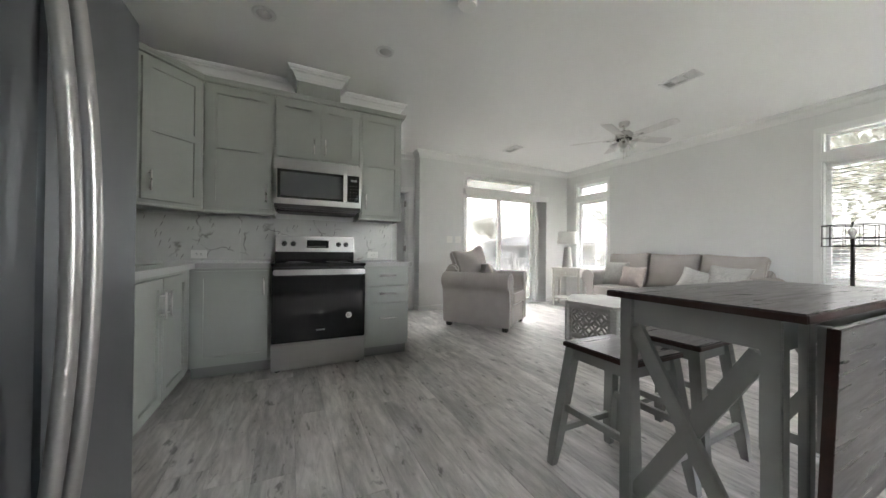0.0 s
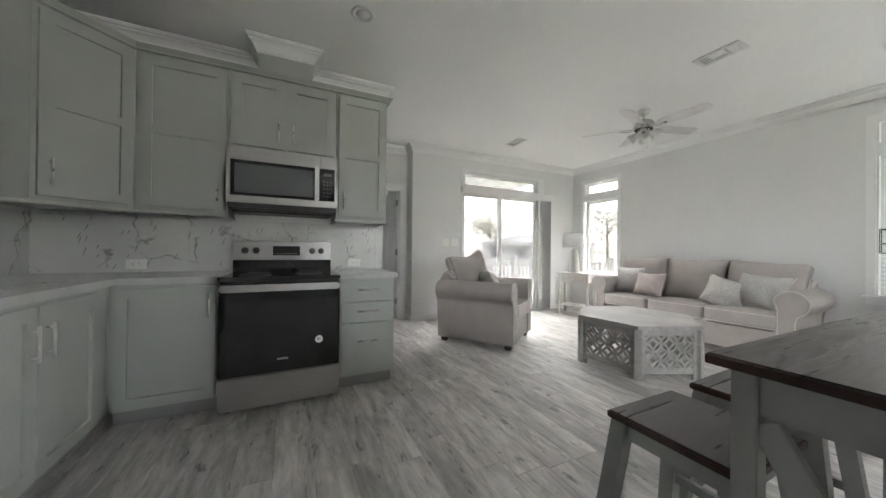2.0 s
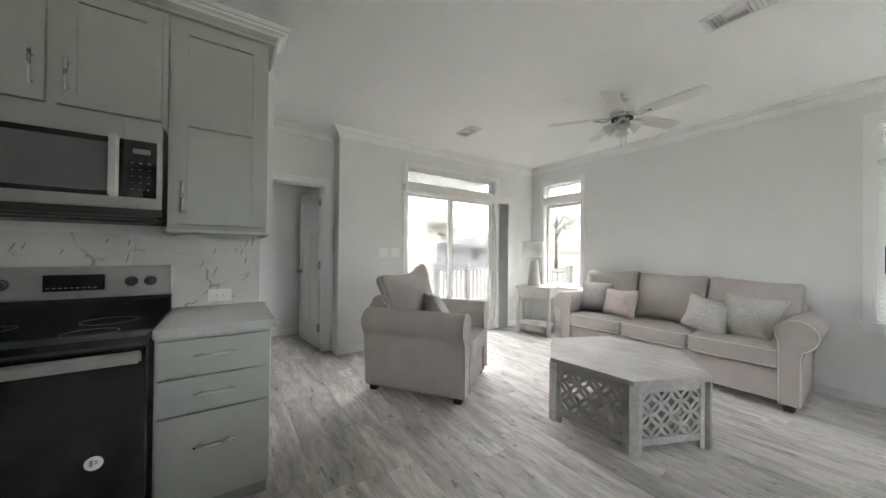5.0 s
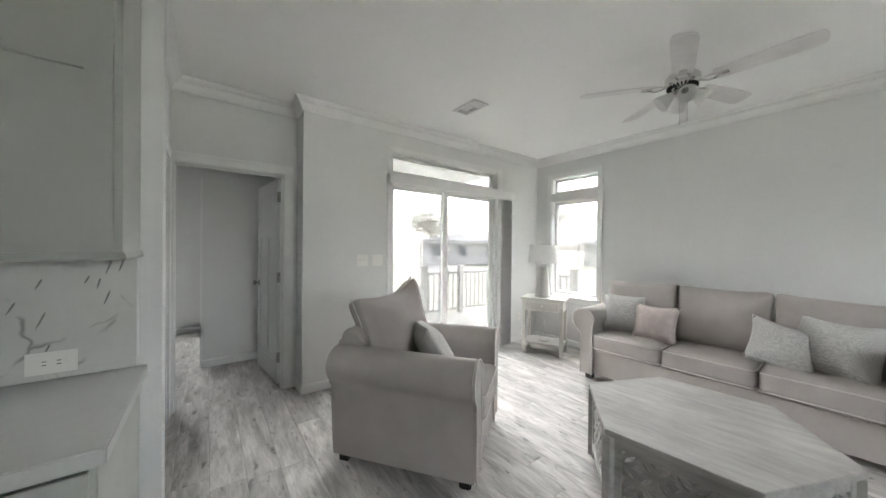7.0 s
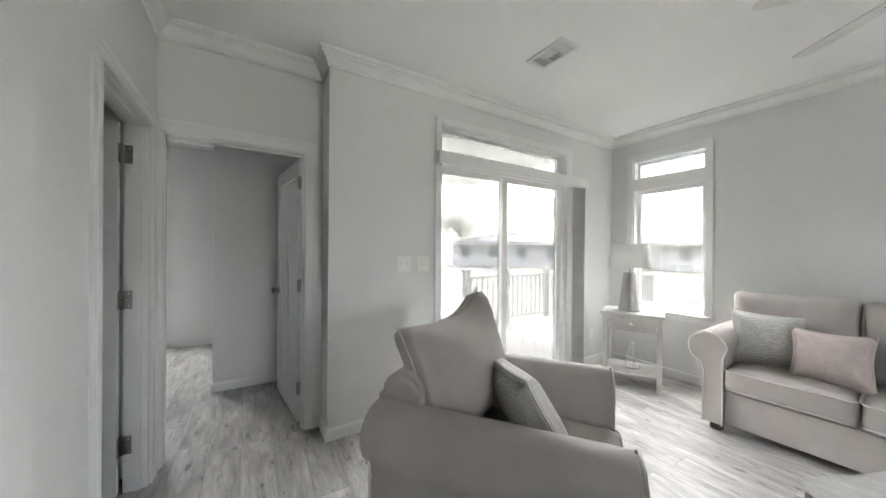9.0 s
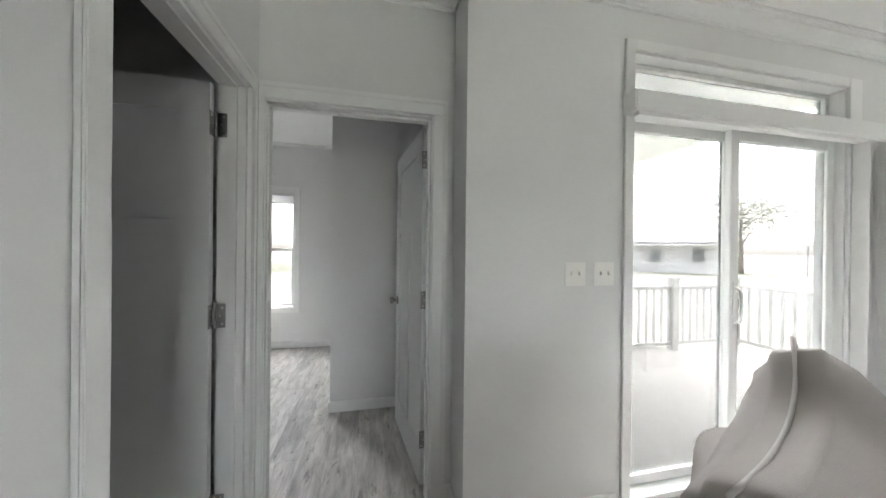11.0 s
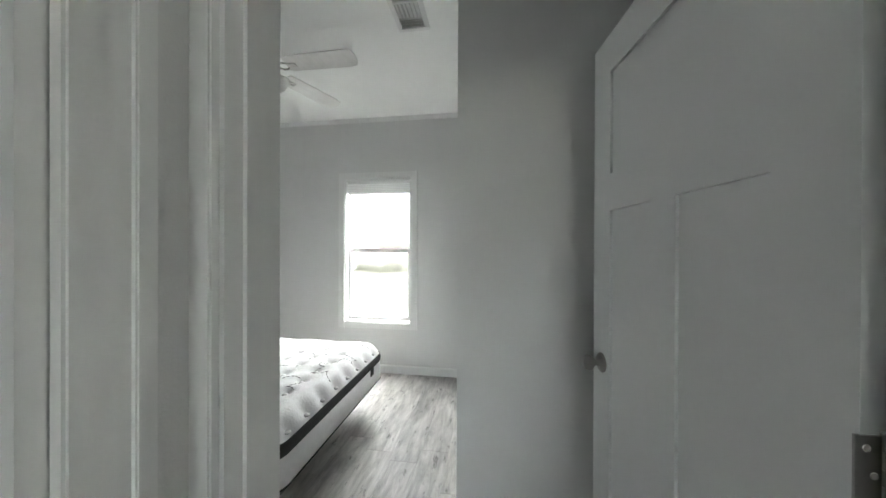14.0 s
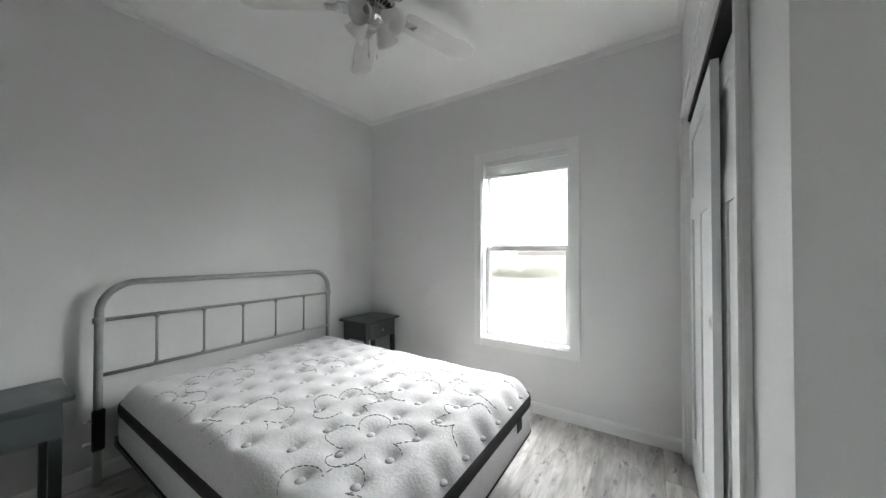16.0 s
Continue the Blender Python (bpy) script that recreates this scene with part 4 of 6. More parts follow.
part("base", lathe(bmesh.new(), [(0.0, 0.0), (0.028, 0.0), (0.028, 0.006), (0.020, 0.012), (0.018, 0.07), (0, 0.07)], 18, None, False), CHROME, fc, smooth="auto")
fb = bmesh.new()
tube(fb, [(0, 0, 0.06), (0, 0, 0.24)] + [(0.09 - 0.09 * math.cos(a), 0, 0.24 + 0.09 * math.sin(a)) for a in [k * math.pi / 10 for k in range(1, 11)]] + [(0.18, 0, 0.19)], 0.011, segs=12)
part("spout", fb, CHROME, fc, smooth=True)
fl = bmesh.new()
tube(fl, [(0, 0.015, 0.05), (0, 0.05, 0.06), (0.01, 0.10, 0.085)], 0.006)
part("lever", fl, CHROME, fc, smooth=True)

# marble backsplash slabs
bs = thing("backsplash", pose(0, 0, 0), "white marble-look backsplash with dark broken veins", "backsplash", kind="structure")
for x0, x1 in ((WW + 0.01, -0.30), (-0.298, 0.585), (0.587, 1.196)):
    part("slab", boxes((x0, x1, RW - 0.010, RW - 0.0005, 0.916, 1.337)), SPLASH, bs)
for y0, y1 in ((1.31, 2.42), (2.422, RW - 0.012)):
    part("slab", boxes((WW + 0.0005, WW + 0.010, y0, y1, 0.916, 1.337)), SPLASH, bs)
part("edge_strip", boxes((1.1965, 1.202, RW - 0.013, RW - 0.0005, 0.916, 1.337)), TRIM, bs, "thin pale edge strip")
VEIN = surf("dark_marble_vein", (0.24, 0.24, 0.22), 0.35, var=0.2, scale=60, bump=0.0)
# broken dark vein flecks that stand out on the slabs
rv = random.Random(11)
for k in range(46):
    x, z = rv.uniform(-1.1, 1.16), rv.uniform(0.95, 1.31)
    ln, an = rv.uniform(0.035, 0.07), rv.uniform(62, 78)
    bm = bmesh.new()
    pts = [(-ln / 2, -0.001), (-ln * 0.1, -0.0035), (ln * 0.3, -0.003), (ln / 2, -0.0005), (ln * 0.35, 0.0025), (-ln * 0.2, 0.0015)]
    prism(bm, pts, 0.0006, pose(x, RW - 0.0108, z, 0, -an, 0))
    part("vein", bm, VEIN, bs)
for x, y, z in ((-0.62, RW - 0.0105, 0.975), (0.985, RW - 0.0105, 0.975)):
    wall_plate(pose(x, y, z, 0, 90), 0.075, 1, "wall_outlet", "white outlet set sideways in the backsplash", True)

# range
rg = thing("range", pose(0.0, 2.85, 0), "freestanding stainless electric range with a black glass oven door", "range")
part("body", boxes((0.004, 0.756, 0.035, 0.68, 0.02, 0.895), r=0.002), BLACK, rg)
part("storage_drawer", boxes((0.004, 0.756, 0.0, 0.034, 0.03, 0.245), r=0.004), STEELH, rg, "brushed stainless storage drawer")
od = part("oven_door", boxes((0.004, 0.756, 0.0, 0.034, 0.255, 0.80), r=0.004), BLACKGL, rg, "black glass oven door")
part("door_band", boxes((0.004, 0.756, -0.001, 0.034, 0.802, 0.865), r=0.003), BLACKGL, rg)
hb = bmesh.new()
box(hb, 0.012, 0.748, -0.052, -0.030, 0.815, 0.862, 0.008)
box(hb, 0.02, 0.05, -0.032, 0.0, 0.822, 0.855, 0.003)
box(hb, 0.71, 0.74, -0.032, 0.0, 0.822, 0.855, 0.003)
part("handle", hb, STEELH, od, "broad stainless oven handle")
part("maker_mark", boxes((0.345, 0.415, -0.0025, 0.0, 0.335, 0.348), r=0.002), GREYMARK, od, "small silver badge")
part("round_sticker", lathe(bmesh.new(), [(0.0, 0.0), (0.026, 0.0), (0.026, 0.0008), (0.0, 0.0008)], 28, pose(0.615, -0.0005, 0.45, 90), False), PLATE, od, "round white paper sticker")
part("sticker_print", boxes((0.604, 0.607, -0.0022, -0.0012, 0.440, 0.462), (0.609, 0.612, -0.0022, -0.0012, 0.440, 0.462), (0.616, 0.626, -0.0022, -0.0012, 0.446, 0.449), (0.616, 0.626, -0.0022, -0.0012, 0.455, 0.458)), BLACK, od)
part("cooktop", boxes((0.0, 0.76, -0.012, 0.62, 0.886, 0.912), r=0.004), BLACKGL, rg, "black glass cooktop")
for x, y, r_ in ((0.2, 0.16, 0.10), (0.56, 0.16, 0.085), (0.2, 0.43, 0.075), (0.56, 0.43, 0.10)):
    part("burner_ring", lathe(bmesh.new(), [(r_, 0.912), (r_, 0.9127), (r_ - 0.003, 0.9127), (r_ - 0.003, 0.912)], 36, pose(x, y, 0), False), STITCH, rg, "thin grey burner outline")
part("back_riser", boxes((0.0, 0.76, 0.615, 0.68, 0.905, 1.005), r=0.003), BLACKGL, rg)
bg = bmesh.new()
prism(bg, [(0.0, 1.005), (0.0, 1.165), (0.76, 1.165), (0.76, 1.005)], 0.07, pose(0, 0.605, 0), 0.006)
cp = part("control_panel", bg, STEELH, rg, "brushed stainless control panel")
part("display", boxes((0.29, 0.50, 0.602, 0.606, 1.045, 1.125), r=0.002), BLACKGL, cp, "black clock display")
part("display_print", boxes(*[(0.30 + 0.02 * k, 0.312 + 0.02 * k, 0.6012, 0.6022, 1.058, 1.062) for k in range(9)]), GREYMARK, cp)
for x in (0.085, 0.165, 0.60, 0.675):
    kb = bmesh.new()
    lathe(kb, [(0.0, 0.0), (0.026, 0.0), (0.026, 0.006), (0.021, 0.010), (0.018, 0.026), (0.0, 0.028)], 22, pose(x, 0.604, 1.085, 90), False)
    box(kb, x - 0.004, x + 0.004, 0.570, 0.585, 1.068, 1.102, 0.001)
    part("knob", kb, BLACK, cp, "black burner knob", "auto")
for x in (0.05, 0.71):
    for y in (0.08, 0.60):
        part("foot", lathe(bmesh.new(), [(0, 0), (0.02, 0), (0.02, 0.02), (0, 0.02)], 12, pose(x, y, 0), False), BLACK, rg)

# microwave above the range
mw = thing("microwave", pose(0.0, 3.105, 1.405), "stainless over-range microwave with a dark window", "microwave")
part("body", boxes((0.002, 0.761, 0.02, 0.443, 0.0, 0.435), r=0.003), BLACK, mw)
part("door_frame", boxes((0.002, 0.024, 0.0, 0.022, 0.085, 0.345), (0.002, 0.761, 0.0, 0.022, 0.035, 0.085), r=0.003), STEELH, mw, "brushed stainless door frame")
part("top_band", boxes((0.002, 0.630, 0.0, 0.022, 0.345, 0.4355), (0.632, 0.761, 0.0, 0.022, 0.345, 0.4355), r=0.002), STEELH, mw)
part("door_glass", boxes((0.024, 0.632, 0.003, 0.02, 0.085, 0.345)), BLACKGL, mw, "black glass door")
part("window", boxes((0.050, 0.585, 0.0018, 0.004, 0.105, 0.320)), MICROGL, mw, "dark mesh window with a reflection paled into its colour")
part("control_panel", boxes((0.634, 0.742, 0.002, 0.02, 0.085, 0.345)), BLACKGL, mw, "black touch control panel")
part("side_frame", boxes((0.742, 0.761, 0.0, 0.022, 0.085, 0.345), r=0.002), STEELH, mw)
part("display", boxes((0.660, 0.72, 0.0008, 0.003, 0.285, 0.308)), STITCH, mw)
part("key_print", boxes(*[(0.654 + 0.028 * i, 0.664 + 0.028 * i, 0.0012, 0.003, 0.12 + 0.03 * j, 0.125 + 0.03 * j) for i in range(3) for j in range(5)]), STITCH, mw, "rows of small grey keys")
hm = bmesh.new()
box(hm, 0.588, 0.622, -0.040, -0.022, 0.078, 0.352, 0.007)
box(hm, 0.594, 0.616, -0.024, 0.004, 0.085, 0.105, 0.002)
box(hm, 0.594, 0.616, -0.024, 0.004, 0.325, 0.345, 0.002)
# paler steel than the door frame, in place of highlights on the handle
part("handle", hm, STEEL, mw, "curved stainless handle")
part("grille", boxes(*[(0.03, 0.73, 0.03 + 0.02 * k, 0.04 + 0.02 * k, -0.012, -0.0005) for k in range(6)], (0.02, 0.74, 0.15, 0.42, -0.02, -0.0005)), BLACK, mw, "dark underside grille")

# dishwasher
dw = thing("dishwasher", pose(-0.545, 1.312, 0, 0, 0, 90), "dark stainless built-in dishwasher", "dishwasher")
part("body", boxes((0.002, 0.598, 0.03, 0.6, 0.08, 0.87)), BLACK, dw)
part("door", boxes((0.002, 0.598, -0.012, 0.028, 0.11, 0.76), r=0.004), BLACKGL, dw, "black glossy front")
part("control_strip", boxes((0.002, 0.598, -0.016, 0.028, 0.765, 0.868), r=0.004), STEELH, dw, "steel control strip")
part("vent", boxes(*[(0.46, 0.57, -0.018, -0.015, 0.79 + 0.012 * k, 0.796 + 0.012 * k) for k in range(4)]), BLACK, dw)
part("toe_kick", boxes((0.002, 0.598, 0.07, 0.1, 0.0, 0.108)), BLACK, dw)

# refrigerator, side by side
fg = thing("refrigerator", pose(-0.32, 0.395, 0, 0, 0, 90), "stainless side-by-side refrigerator with long bowed handles", "refrigerator")
part("body", boxes((0.004, 0.906, 0.075, 0.83, 0.03, 1.76), r=0.004), BLIND, fg, "grey painted case")
dl = part("freezer_door", boxes((0.0, 0.449, 0.0, 0.07, 0.06, 1.77), r=0.012), FRIDGE, fg)
dr = part("fresh_food_door", boxes((0.457, 0.91, 0.0, 0.07, 0.06, 1.77), r=0.012), FRIDGE, fg)
for x, par in ((0.415, dl), (0.492, dr)):
    hd = bmesh.new()
    pts = []
    for k in range(25):
        u = k / 24
        pts.append((x, -0.012 - 0.052 * math.sin(math.pi * u) ** 0.8, 0.34 + 1.34 * u))
    tube(hd, pts, 0.016, segs=14)
    for zz in (0.335, 1.675):
        box(hd, x - 0.017, x + 0.017, -0.022, 0.004, zz - 0.02, zz + 0.02, 0.005)
    part("handle", hd, STEELH, par, "long bowed stainless handle", True)
ds = part("dispenser", boxes((0.10, 0.33, -0.004, 0.004, 0.90, 1.30), r=0.003), BLACKGL, dl, "black water and ice dispenser")
part("dispenser_bezel", frame_rect(bmesh.new(), 0.09, 0.34, 0.89, 1.33, 0.012, -0.008, 0.002), STEELH, dl)
part("hinge_cover", boxes((0.80, 0.90, 0.02, 0.12, 1.772, 1.80), (0.01, 0.11, 0.02, 0.12, 1.772, 1.80), r=0.006), BLIND, fg)
part("base_grille", boxes((0.01, 0.90, 0.04, 0.075, 0.0, 0.058)), BLACK, fg)

# ---- drop-leaf table and stools ----
tb = thing("drop_leaf_table", pose(1.228, 0.205, 0), "grey-painted counter-height drop-leaf table with a dark wood top", "table")
TH = 0.887
part("tabletop", boxes((0, 1.22, 0.018, 0.543, TH - 0.024, TH), r=0.004), WALNUT, tb, "dark walnut top with a reddish edge")
part("top_edge", frame_rect(bmesh.new(), -0.001, 1.221, 0.017, 0.544, 0.006, -0.0105, 0.0105, 0.002), REDEDGE, tb, "reddish worn edge").matrix_basis = pose(0, 0.0, TH - 0.0135, -90)
leafp = part("drop_leaf", boxes((0.02, 1.20, -0.010, 0.010, -0.50, 0.0), r=0.004), WALNUT, tb, "dark walnut leaf hanging down")
leafp.matrix_basis = pose(0, -0.017, TH - 0.028, 2)
part("leaf_edge", boxes((0.0185, 0.0215, -0.011, 0.011, -0.501, 0.001), r=0.001), REDEDGE, leafp)
for x in (0.055, 1.165):
    for y in (0.092, 0.49):
        part("leg", boxes((x - 0.022, x + 0.022, y - 0.022, y + 0.022, 0.0, TH - 0.024), r=0.003), GREYPAINT, tb)
part("gate_leg", boxes((0.10, 0.14, 0.042, 0.064, 0.0, TH - 0.03), r=0.003), GREYPAINT, tb)
part("gate_leg", boxes((1.08, 1.12, 0.042, 0.064, 0.0, TH - 0.03), r=0.003), GREYPAINT, tb)
part("leaf_support", prism(bmesh.new(), [(0.012, TH - 0.04), (0.036, TH - 0.04), (0.036, TH - 0.36), (0.026, TH - 0.36), (0.012, TH - 0.33)], 0.02, pose(0.12, 0, 0) @ pose(0, 0, 0, 0, 0, 90) @ Matrix.Scale(-1, 4, (0, 1, 0)), 0.002), GREYPAINT, tb)
part("apron", boxes((0.078, 1.142, 0.082, 0.102, TH - 0.115, TH - 0.025), (0.078, 1.142, 0.480, 0.500, TH - 0.115, TH - 0.025), (0.045, 0.065, 0.115, 0.467, TH - 0.115, TH - 0.025), (1.155, 1.175, 0.115, 0.467, TH - 0.115, TH - 0.025)), GREYPAINT, tb)
for x in (0.055, 1.165):
    for s in (1, -1):
        bm = bmesh.new()
        za, zb = 0.14, TH - 0.12
        L = math.hypot(0.352, zb - za)
        an = math.degrees(math.atan2(zb - za, 0.352))
        box(bm, -0.011, 0.011, -L / 2 + 0.01, L / 2 - 0.01, -0.026, 0.026, 0.002, pose(x - 0.004 * s, 0.291, (za + zb) / 2, an * s))
        part("cross_brace", bm, GREYPAINT, tb)
    part("stretcher", boxes((x - 0.012, x + 0.012, 0.115, 0.467, 0.095, 0.145), r=0.002), GREYPAINT, tb)


def stool(x, y, rz, first=None):
    if first:
        return copy_thing(first, pose(x, y, 0, 0, 0, rz))
    o = thing("counter_stool", pose(x, y, 0, 0, 0, rz), "backless counter stool, dark wood seat on grey-painted splayed legs", "stool", "stools at the table")
    sb = bmesh.new()
    box(sb, -0.172, 0.172, -0.172, 0.172, 0.574, 0.600, 0.006)
    part("seat", sb, WALNUT, o, "dark walnut seat")
    part("seat_edge", frame_rect(bmesh.new(), -0.173, 0.173, -0.173, 0.173, 0.005, -0.010, 0.010, 0.002), REDEDGE, o).matrix_basis = pose(0, 0, 0.587, -90)
    part("seat_rail", boxes((-0.15, 0.15, -0.148, -0.130, 0.522, 0.574), (-0.15, 0.15, 0.130, 0.148, 0.522, 0.574), (-0.148, -0.130, -0.13, 0.13, 0.522, 0.574), (0.130, 0.148, -0.13, 0.13, 0.522, 0.574)), GREYPAINT, o)
    for sx in (-1, 1):
        for sy in (-1, 1):
            bm = bmesh.new()
            top_, bot = Vector((0.140 * sx, 0.140 * sy, 0.573)), Vector((0.205 * sx, 0.205 * sy, 0.0))
            vs = []
            for p, w in ((bot, 0.017), (bot.lerp(top_, 0.2), 0.023), (top_, 0.024)):
                vs.append([bm.verts.new((p.x + a * w, p.y + b * w, p.z)) for a, b in ((-1, -1), (1, -1), (1, 1), (-1, 1))])
            bm.faces.new(vs[0]), bm.faces.new(vs[-1])
            for P, Q in zip(vs, vs[1:]):
                for k in range(4):
                    bm.faces.new((P[k], P[(k + 1) % 4], Q[(k + 1) % 4], Q[k]))
            part("leg", bm, GREYPAINT, o)
    for z, f in ((0.17, 0.186), (0.29, 0.173)):
        for s in (-1, 1):
            row = (-f + 0.015, f - 0.015, s * f - 0.010, s * f + 0.010, z - 0.016, z + 0.016) if z < 0.2 else (s * f - 0.010, s * f + 0.010, -f + 0.015, f - 0.015, z - 0.016, z + 0.016)
            part("stretcher", boxes(row, r=0.002), GREYPAINT, o)
    return o


st1 = stool(1.504, 0.888, 0)
stool(1.995, 0.902, 2, st1)

# ---- living room ----
def scroll_material(name, base, mark, scale=16):
    m, nt, b = shader(name)
    mp = coords(nt)
    w = nt.nodes.new("ShaderNodeTexWave")
    w.wave_type = "RINGS"
    w.inputs["Scale"].default_value, w.inputs["Distortion"].default_value = scale * 0.35, 9.0
    w.inputs["Detail"].default_value, w.inputs["Detail Scale"].default_value = 2.0, 1.4
    link(nt, mp, 0, w, "Vector")
    r = ramp(nt, w, [(0.42, base), (0.56, mark)])
    link(nt, r, "Color", b, "Base Color")
    b.inputs["Roughness"].default_value = 0.95
    b.inputs["Specular IOR Level"].default_value = 0.15
    bp = nt.nodes.new("ShaderNodeBump")
    bp.inputs["Strength"].default_value, bp.inputs["Distance"].default_value = 0.5, 0.002
    link(nt, w, "Fac", bp, "Height")
    link(nt, bp, "Normal", b, "Normal")
    return m


DAMASK = scroll_material("damask_cushion", (0.46, 0.45, 0.43), (0.535, 0.525, 0.505), 75)
DAMASK2 = scroll_material("grey_damask_cushion", (0.42, 0.418, 0.40), (0.50, 0.495, 0.475), 80)
FOOT = surf("dark_foot", (0.02, 0.017, 0.015), 0.5, var=0.2)


def arm_outline(zb, zc, th, R, out):
    """Cross-section of a rolled arm: x outward from the seat, z up; the roll leans outward by out past the middle of the arm's foot."""
    c = th * 0.5 + out
    pts = [(0.0, zb), (0.0, zc - R * 0.55)]
    for k in range(19):
        a = radians(172 - 232 * k / 18)
        pts.append((c + R * math.cos(a), zc + R * math.sin(a)))
    pts += [(th + 0.012, zc - R * 1.05), (th, zc - R * 1.5), (th, zb)]
    return pts


def rolled_arm(parent, x, side, y0, y1, zb, zc, th, R, out=0.0):
    line = [(side * px, pz) for px, pz in arm_outline(zb, zc, th, R, out)]
    bm = prism(bmesh.new(), line, y1 - y0, pose(x, y0, 0), 0.012)
    a = part("arm", bm, FABRIC, parent, smooth="auto")
    pp = bmesh.new()
    tube(pp, [(x + px, y0 - 0.002, pz) for px, pz in line], 0.0055, segs=7)
    part("piping", pp, PIPING, a, "pale contrast piping", True)


def throw_pillow(name, m, s, material, label, th=0.17, tall=None, pull=0.0):
    o = thing(name, m, label, "cushion", "throw cushions")
    def lean(x, y):
        f, g = x / s + 0.5, y / (tall or s) + 0.5
        return pull * g * (1.2 * f ** 4 - 0.1)
    cv = cushion(bmesh.new(), s, tall or s, th, 0.06, 0.35, 14, None, 0, 0.75)
    for v in cv.verts:
        v.co.y += lean(v.co.x, v.co.y)
    part("cover", cv, material, o, smooth=True)
    e = bmesh.new()
    pts = []
    for k in range(48):
        u = k / 12
        side, f = int(u), (u - int(u)) * 2 - 1
        r = 1 - 0.75 * 0.16 * (1 - f * f)
        h, v = s / 2, (tall or s) / 2
        pts.append([(f * h, -v * r, 0), (h * r, f * v, 0), (-f * h, v * r, 0), (-h * r, -f * v, 0)][side])
    tube(e, [(x, y + lean(x, y), z) for x, y, z in pts], 0.005, True, 6)
    part("welt", e, PIPING, o, "corded edge", True)
    return o


# sofa against the east wall
SM = pose(5.095, 2.69, 0, 0, 0, -88)
so = thing("sofa", SM, "three-seat oatmeal linen sofa with rolled arms and pale piping", "sofa")
HW = 0.93
part("base", boxes((-HW, HW, -0.39, 0.40, 0.075, 0.33), r=0.012), FABRIC, so, smooth="auto")
for s in (-1, 1):
    rolled_arm(so, s * HW, s, -0.41, 0.37, 0.06, 0.622, 0.12, 0.122, 0.035)
bk = bmesh.new()
prism(bk, [(0.20, 0.075), (0.20, 0.72), (0.23, 0.78), (0.29, 0.825), (0.36, 0.81), (0.395, 0.74), (0.40, 0.075)], HW * 2 + 0.20, pose(-HW - 0.10, 0, 0) @ pose(0, 0, 0, 0, 0, 90) @ Matrix.Scale(-1, 4, (0, 1, 0)), 0.02)
part("back_frame", bk, FABRIC, so, smooth="auto")
for k in range(3):
    x = (k - 1) * 0.62
    cu = part("seat_cushion", cushion(bmesh.new(), 0.615, 0.66, 0.175, 0.055, 0.16, 14), FABRIC, so, smooth=True)
    cu.location = (x, -0.105, 0.415)
    pp = bmesh.new()
    for z in (-0.062, 0.070):
        tube(pp, loop_rect(0.612, 0.657, 0.05, z), 0.0055, True, 7)
    part("piping", pp, PIPING, cu, "pale contrast piping", True)
    bc = part("back_cushion", cushion(bmesh.new(), 0.69, 0.57, 0.22, 0.05, 0.30, 14, None, 0, 0.42), FABRIC, so, smooth=True)
    bc.matrix_basis = pose(x * 1.085, 0.150 - 0.006 * k, 0.735 + (0.012, 0.008, -0.004)[k], 72, (-2, 0, 2.5)[k], 0)
    p2 = bmesh.new()
    tube(p2, loop_rect(0.665, 0.548, 0.05, 0.012), 0.005, True, 7)
    part("piping", p2, PIPING, bc, "pale contrast piping", True)
for x in (-HW - 0.05, HW + 0.05):
    for y in (-0.34, 0.34):
        part("foot", boxes((x - 0.035, x + 0.035, y - 0.035, y + 0.035, 0.0, 0.076), r=0.008), FOOT, so, "dark wood block foot")
for x, y, z, rx, ry, rz, s, mt, lb in ((-0.76, -0.02, 0.68, 66, -2, 10, 0.45, DAMASK2, "grey patterned square throw cushion on the sofa"), (-0.45, -0.11, 0.645, 64, 0, 4, 0.38, PINK, "blush patterned throw cushion on the sofa"),
                                       (0.41, -0.12, 0.645, 52, 16, 14, 0.40, DAMASK, "pale floral throw cushion lying tilted on the sofa"), (0.67, -0.03, 0.675, 56, 6, -8, 0.47, DAMASK2, "large pale damask throw cushion on the sofa")):
    throw_pillow("throw_cushion", SM @ pose(x, y, z, rx, ry, rz), s, mt, lb)

# armchair turned to the room
CM = pose(2.678, 3.785, 0, 0, 0, 36.4)
ch = thing("armchair", CM, "oatmeal linen armchair with rolled arms and pale piping", "armchair")
hw = 0.28
part("base", boxes((-hw - 0.01, hw + 0.01, -0.46, 0.465, 0.06, 0.32), r=0.012), FABRIC, ch, smooth="auto")
for s in (-1, 1):
    rolled_arm(ch, s * hw, s, -0.47, 0.47, 0.06, 0.628, 0.14, 0.118, 0.03)
cb = bmesh.new()
back_line = [(0.30, 0.06), (0.28, 0.70)] + [(0.372 - 0.092 * math.cos(radians(15 * k)), 0.765 + 0.085 * math.sin(radians(15 * k))) for k in range(13)] + [(0.466, 0.70), (0.466, 0.06)]
prism(cb, back_line, 0.72, pose(-0.36, 0, 0) @ pose(0, 0, 0, 0, 0, 90) @ Matrix.Scale(-1, 4, (0, 1, 0)), 0.03)
part("back_frame", cb, FABRIC, ch, smooth="auto")
cs = part("seat_cushion", cushion(bmesh.new(), 0.555, 0.70, 0.18, 0.05, 0.14, 14), FABRIC, ch, smooth=True)
cs.location = (0, -0.145, 0.41)
pp = bmesh.new()
for z in (-0.066, 0.076):
    tube(pp, loop_rect(0.553, 0.697, 0.045, z), 0.0055, True, 7)
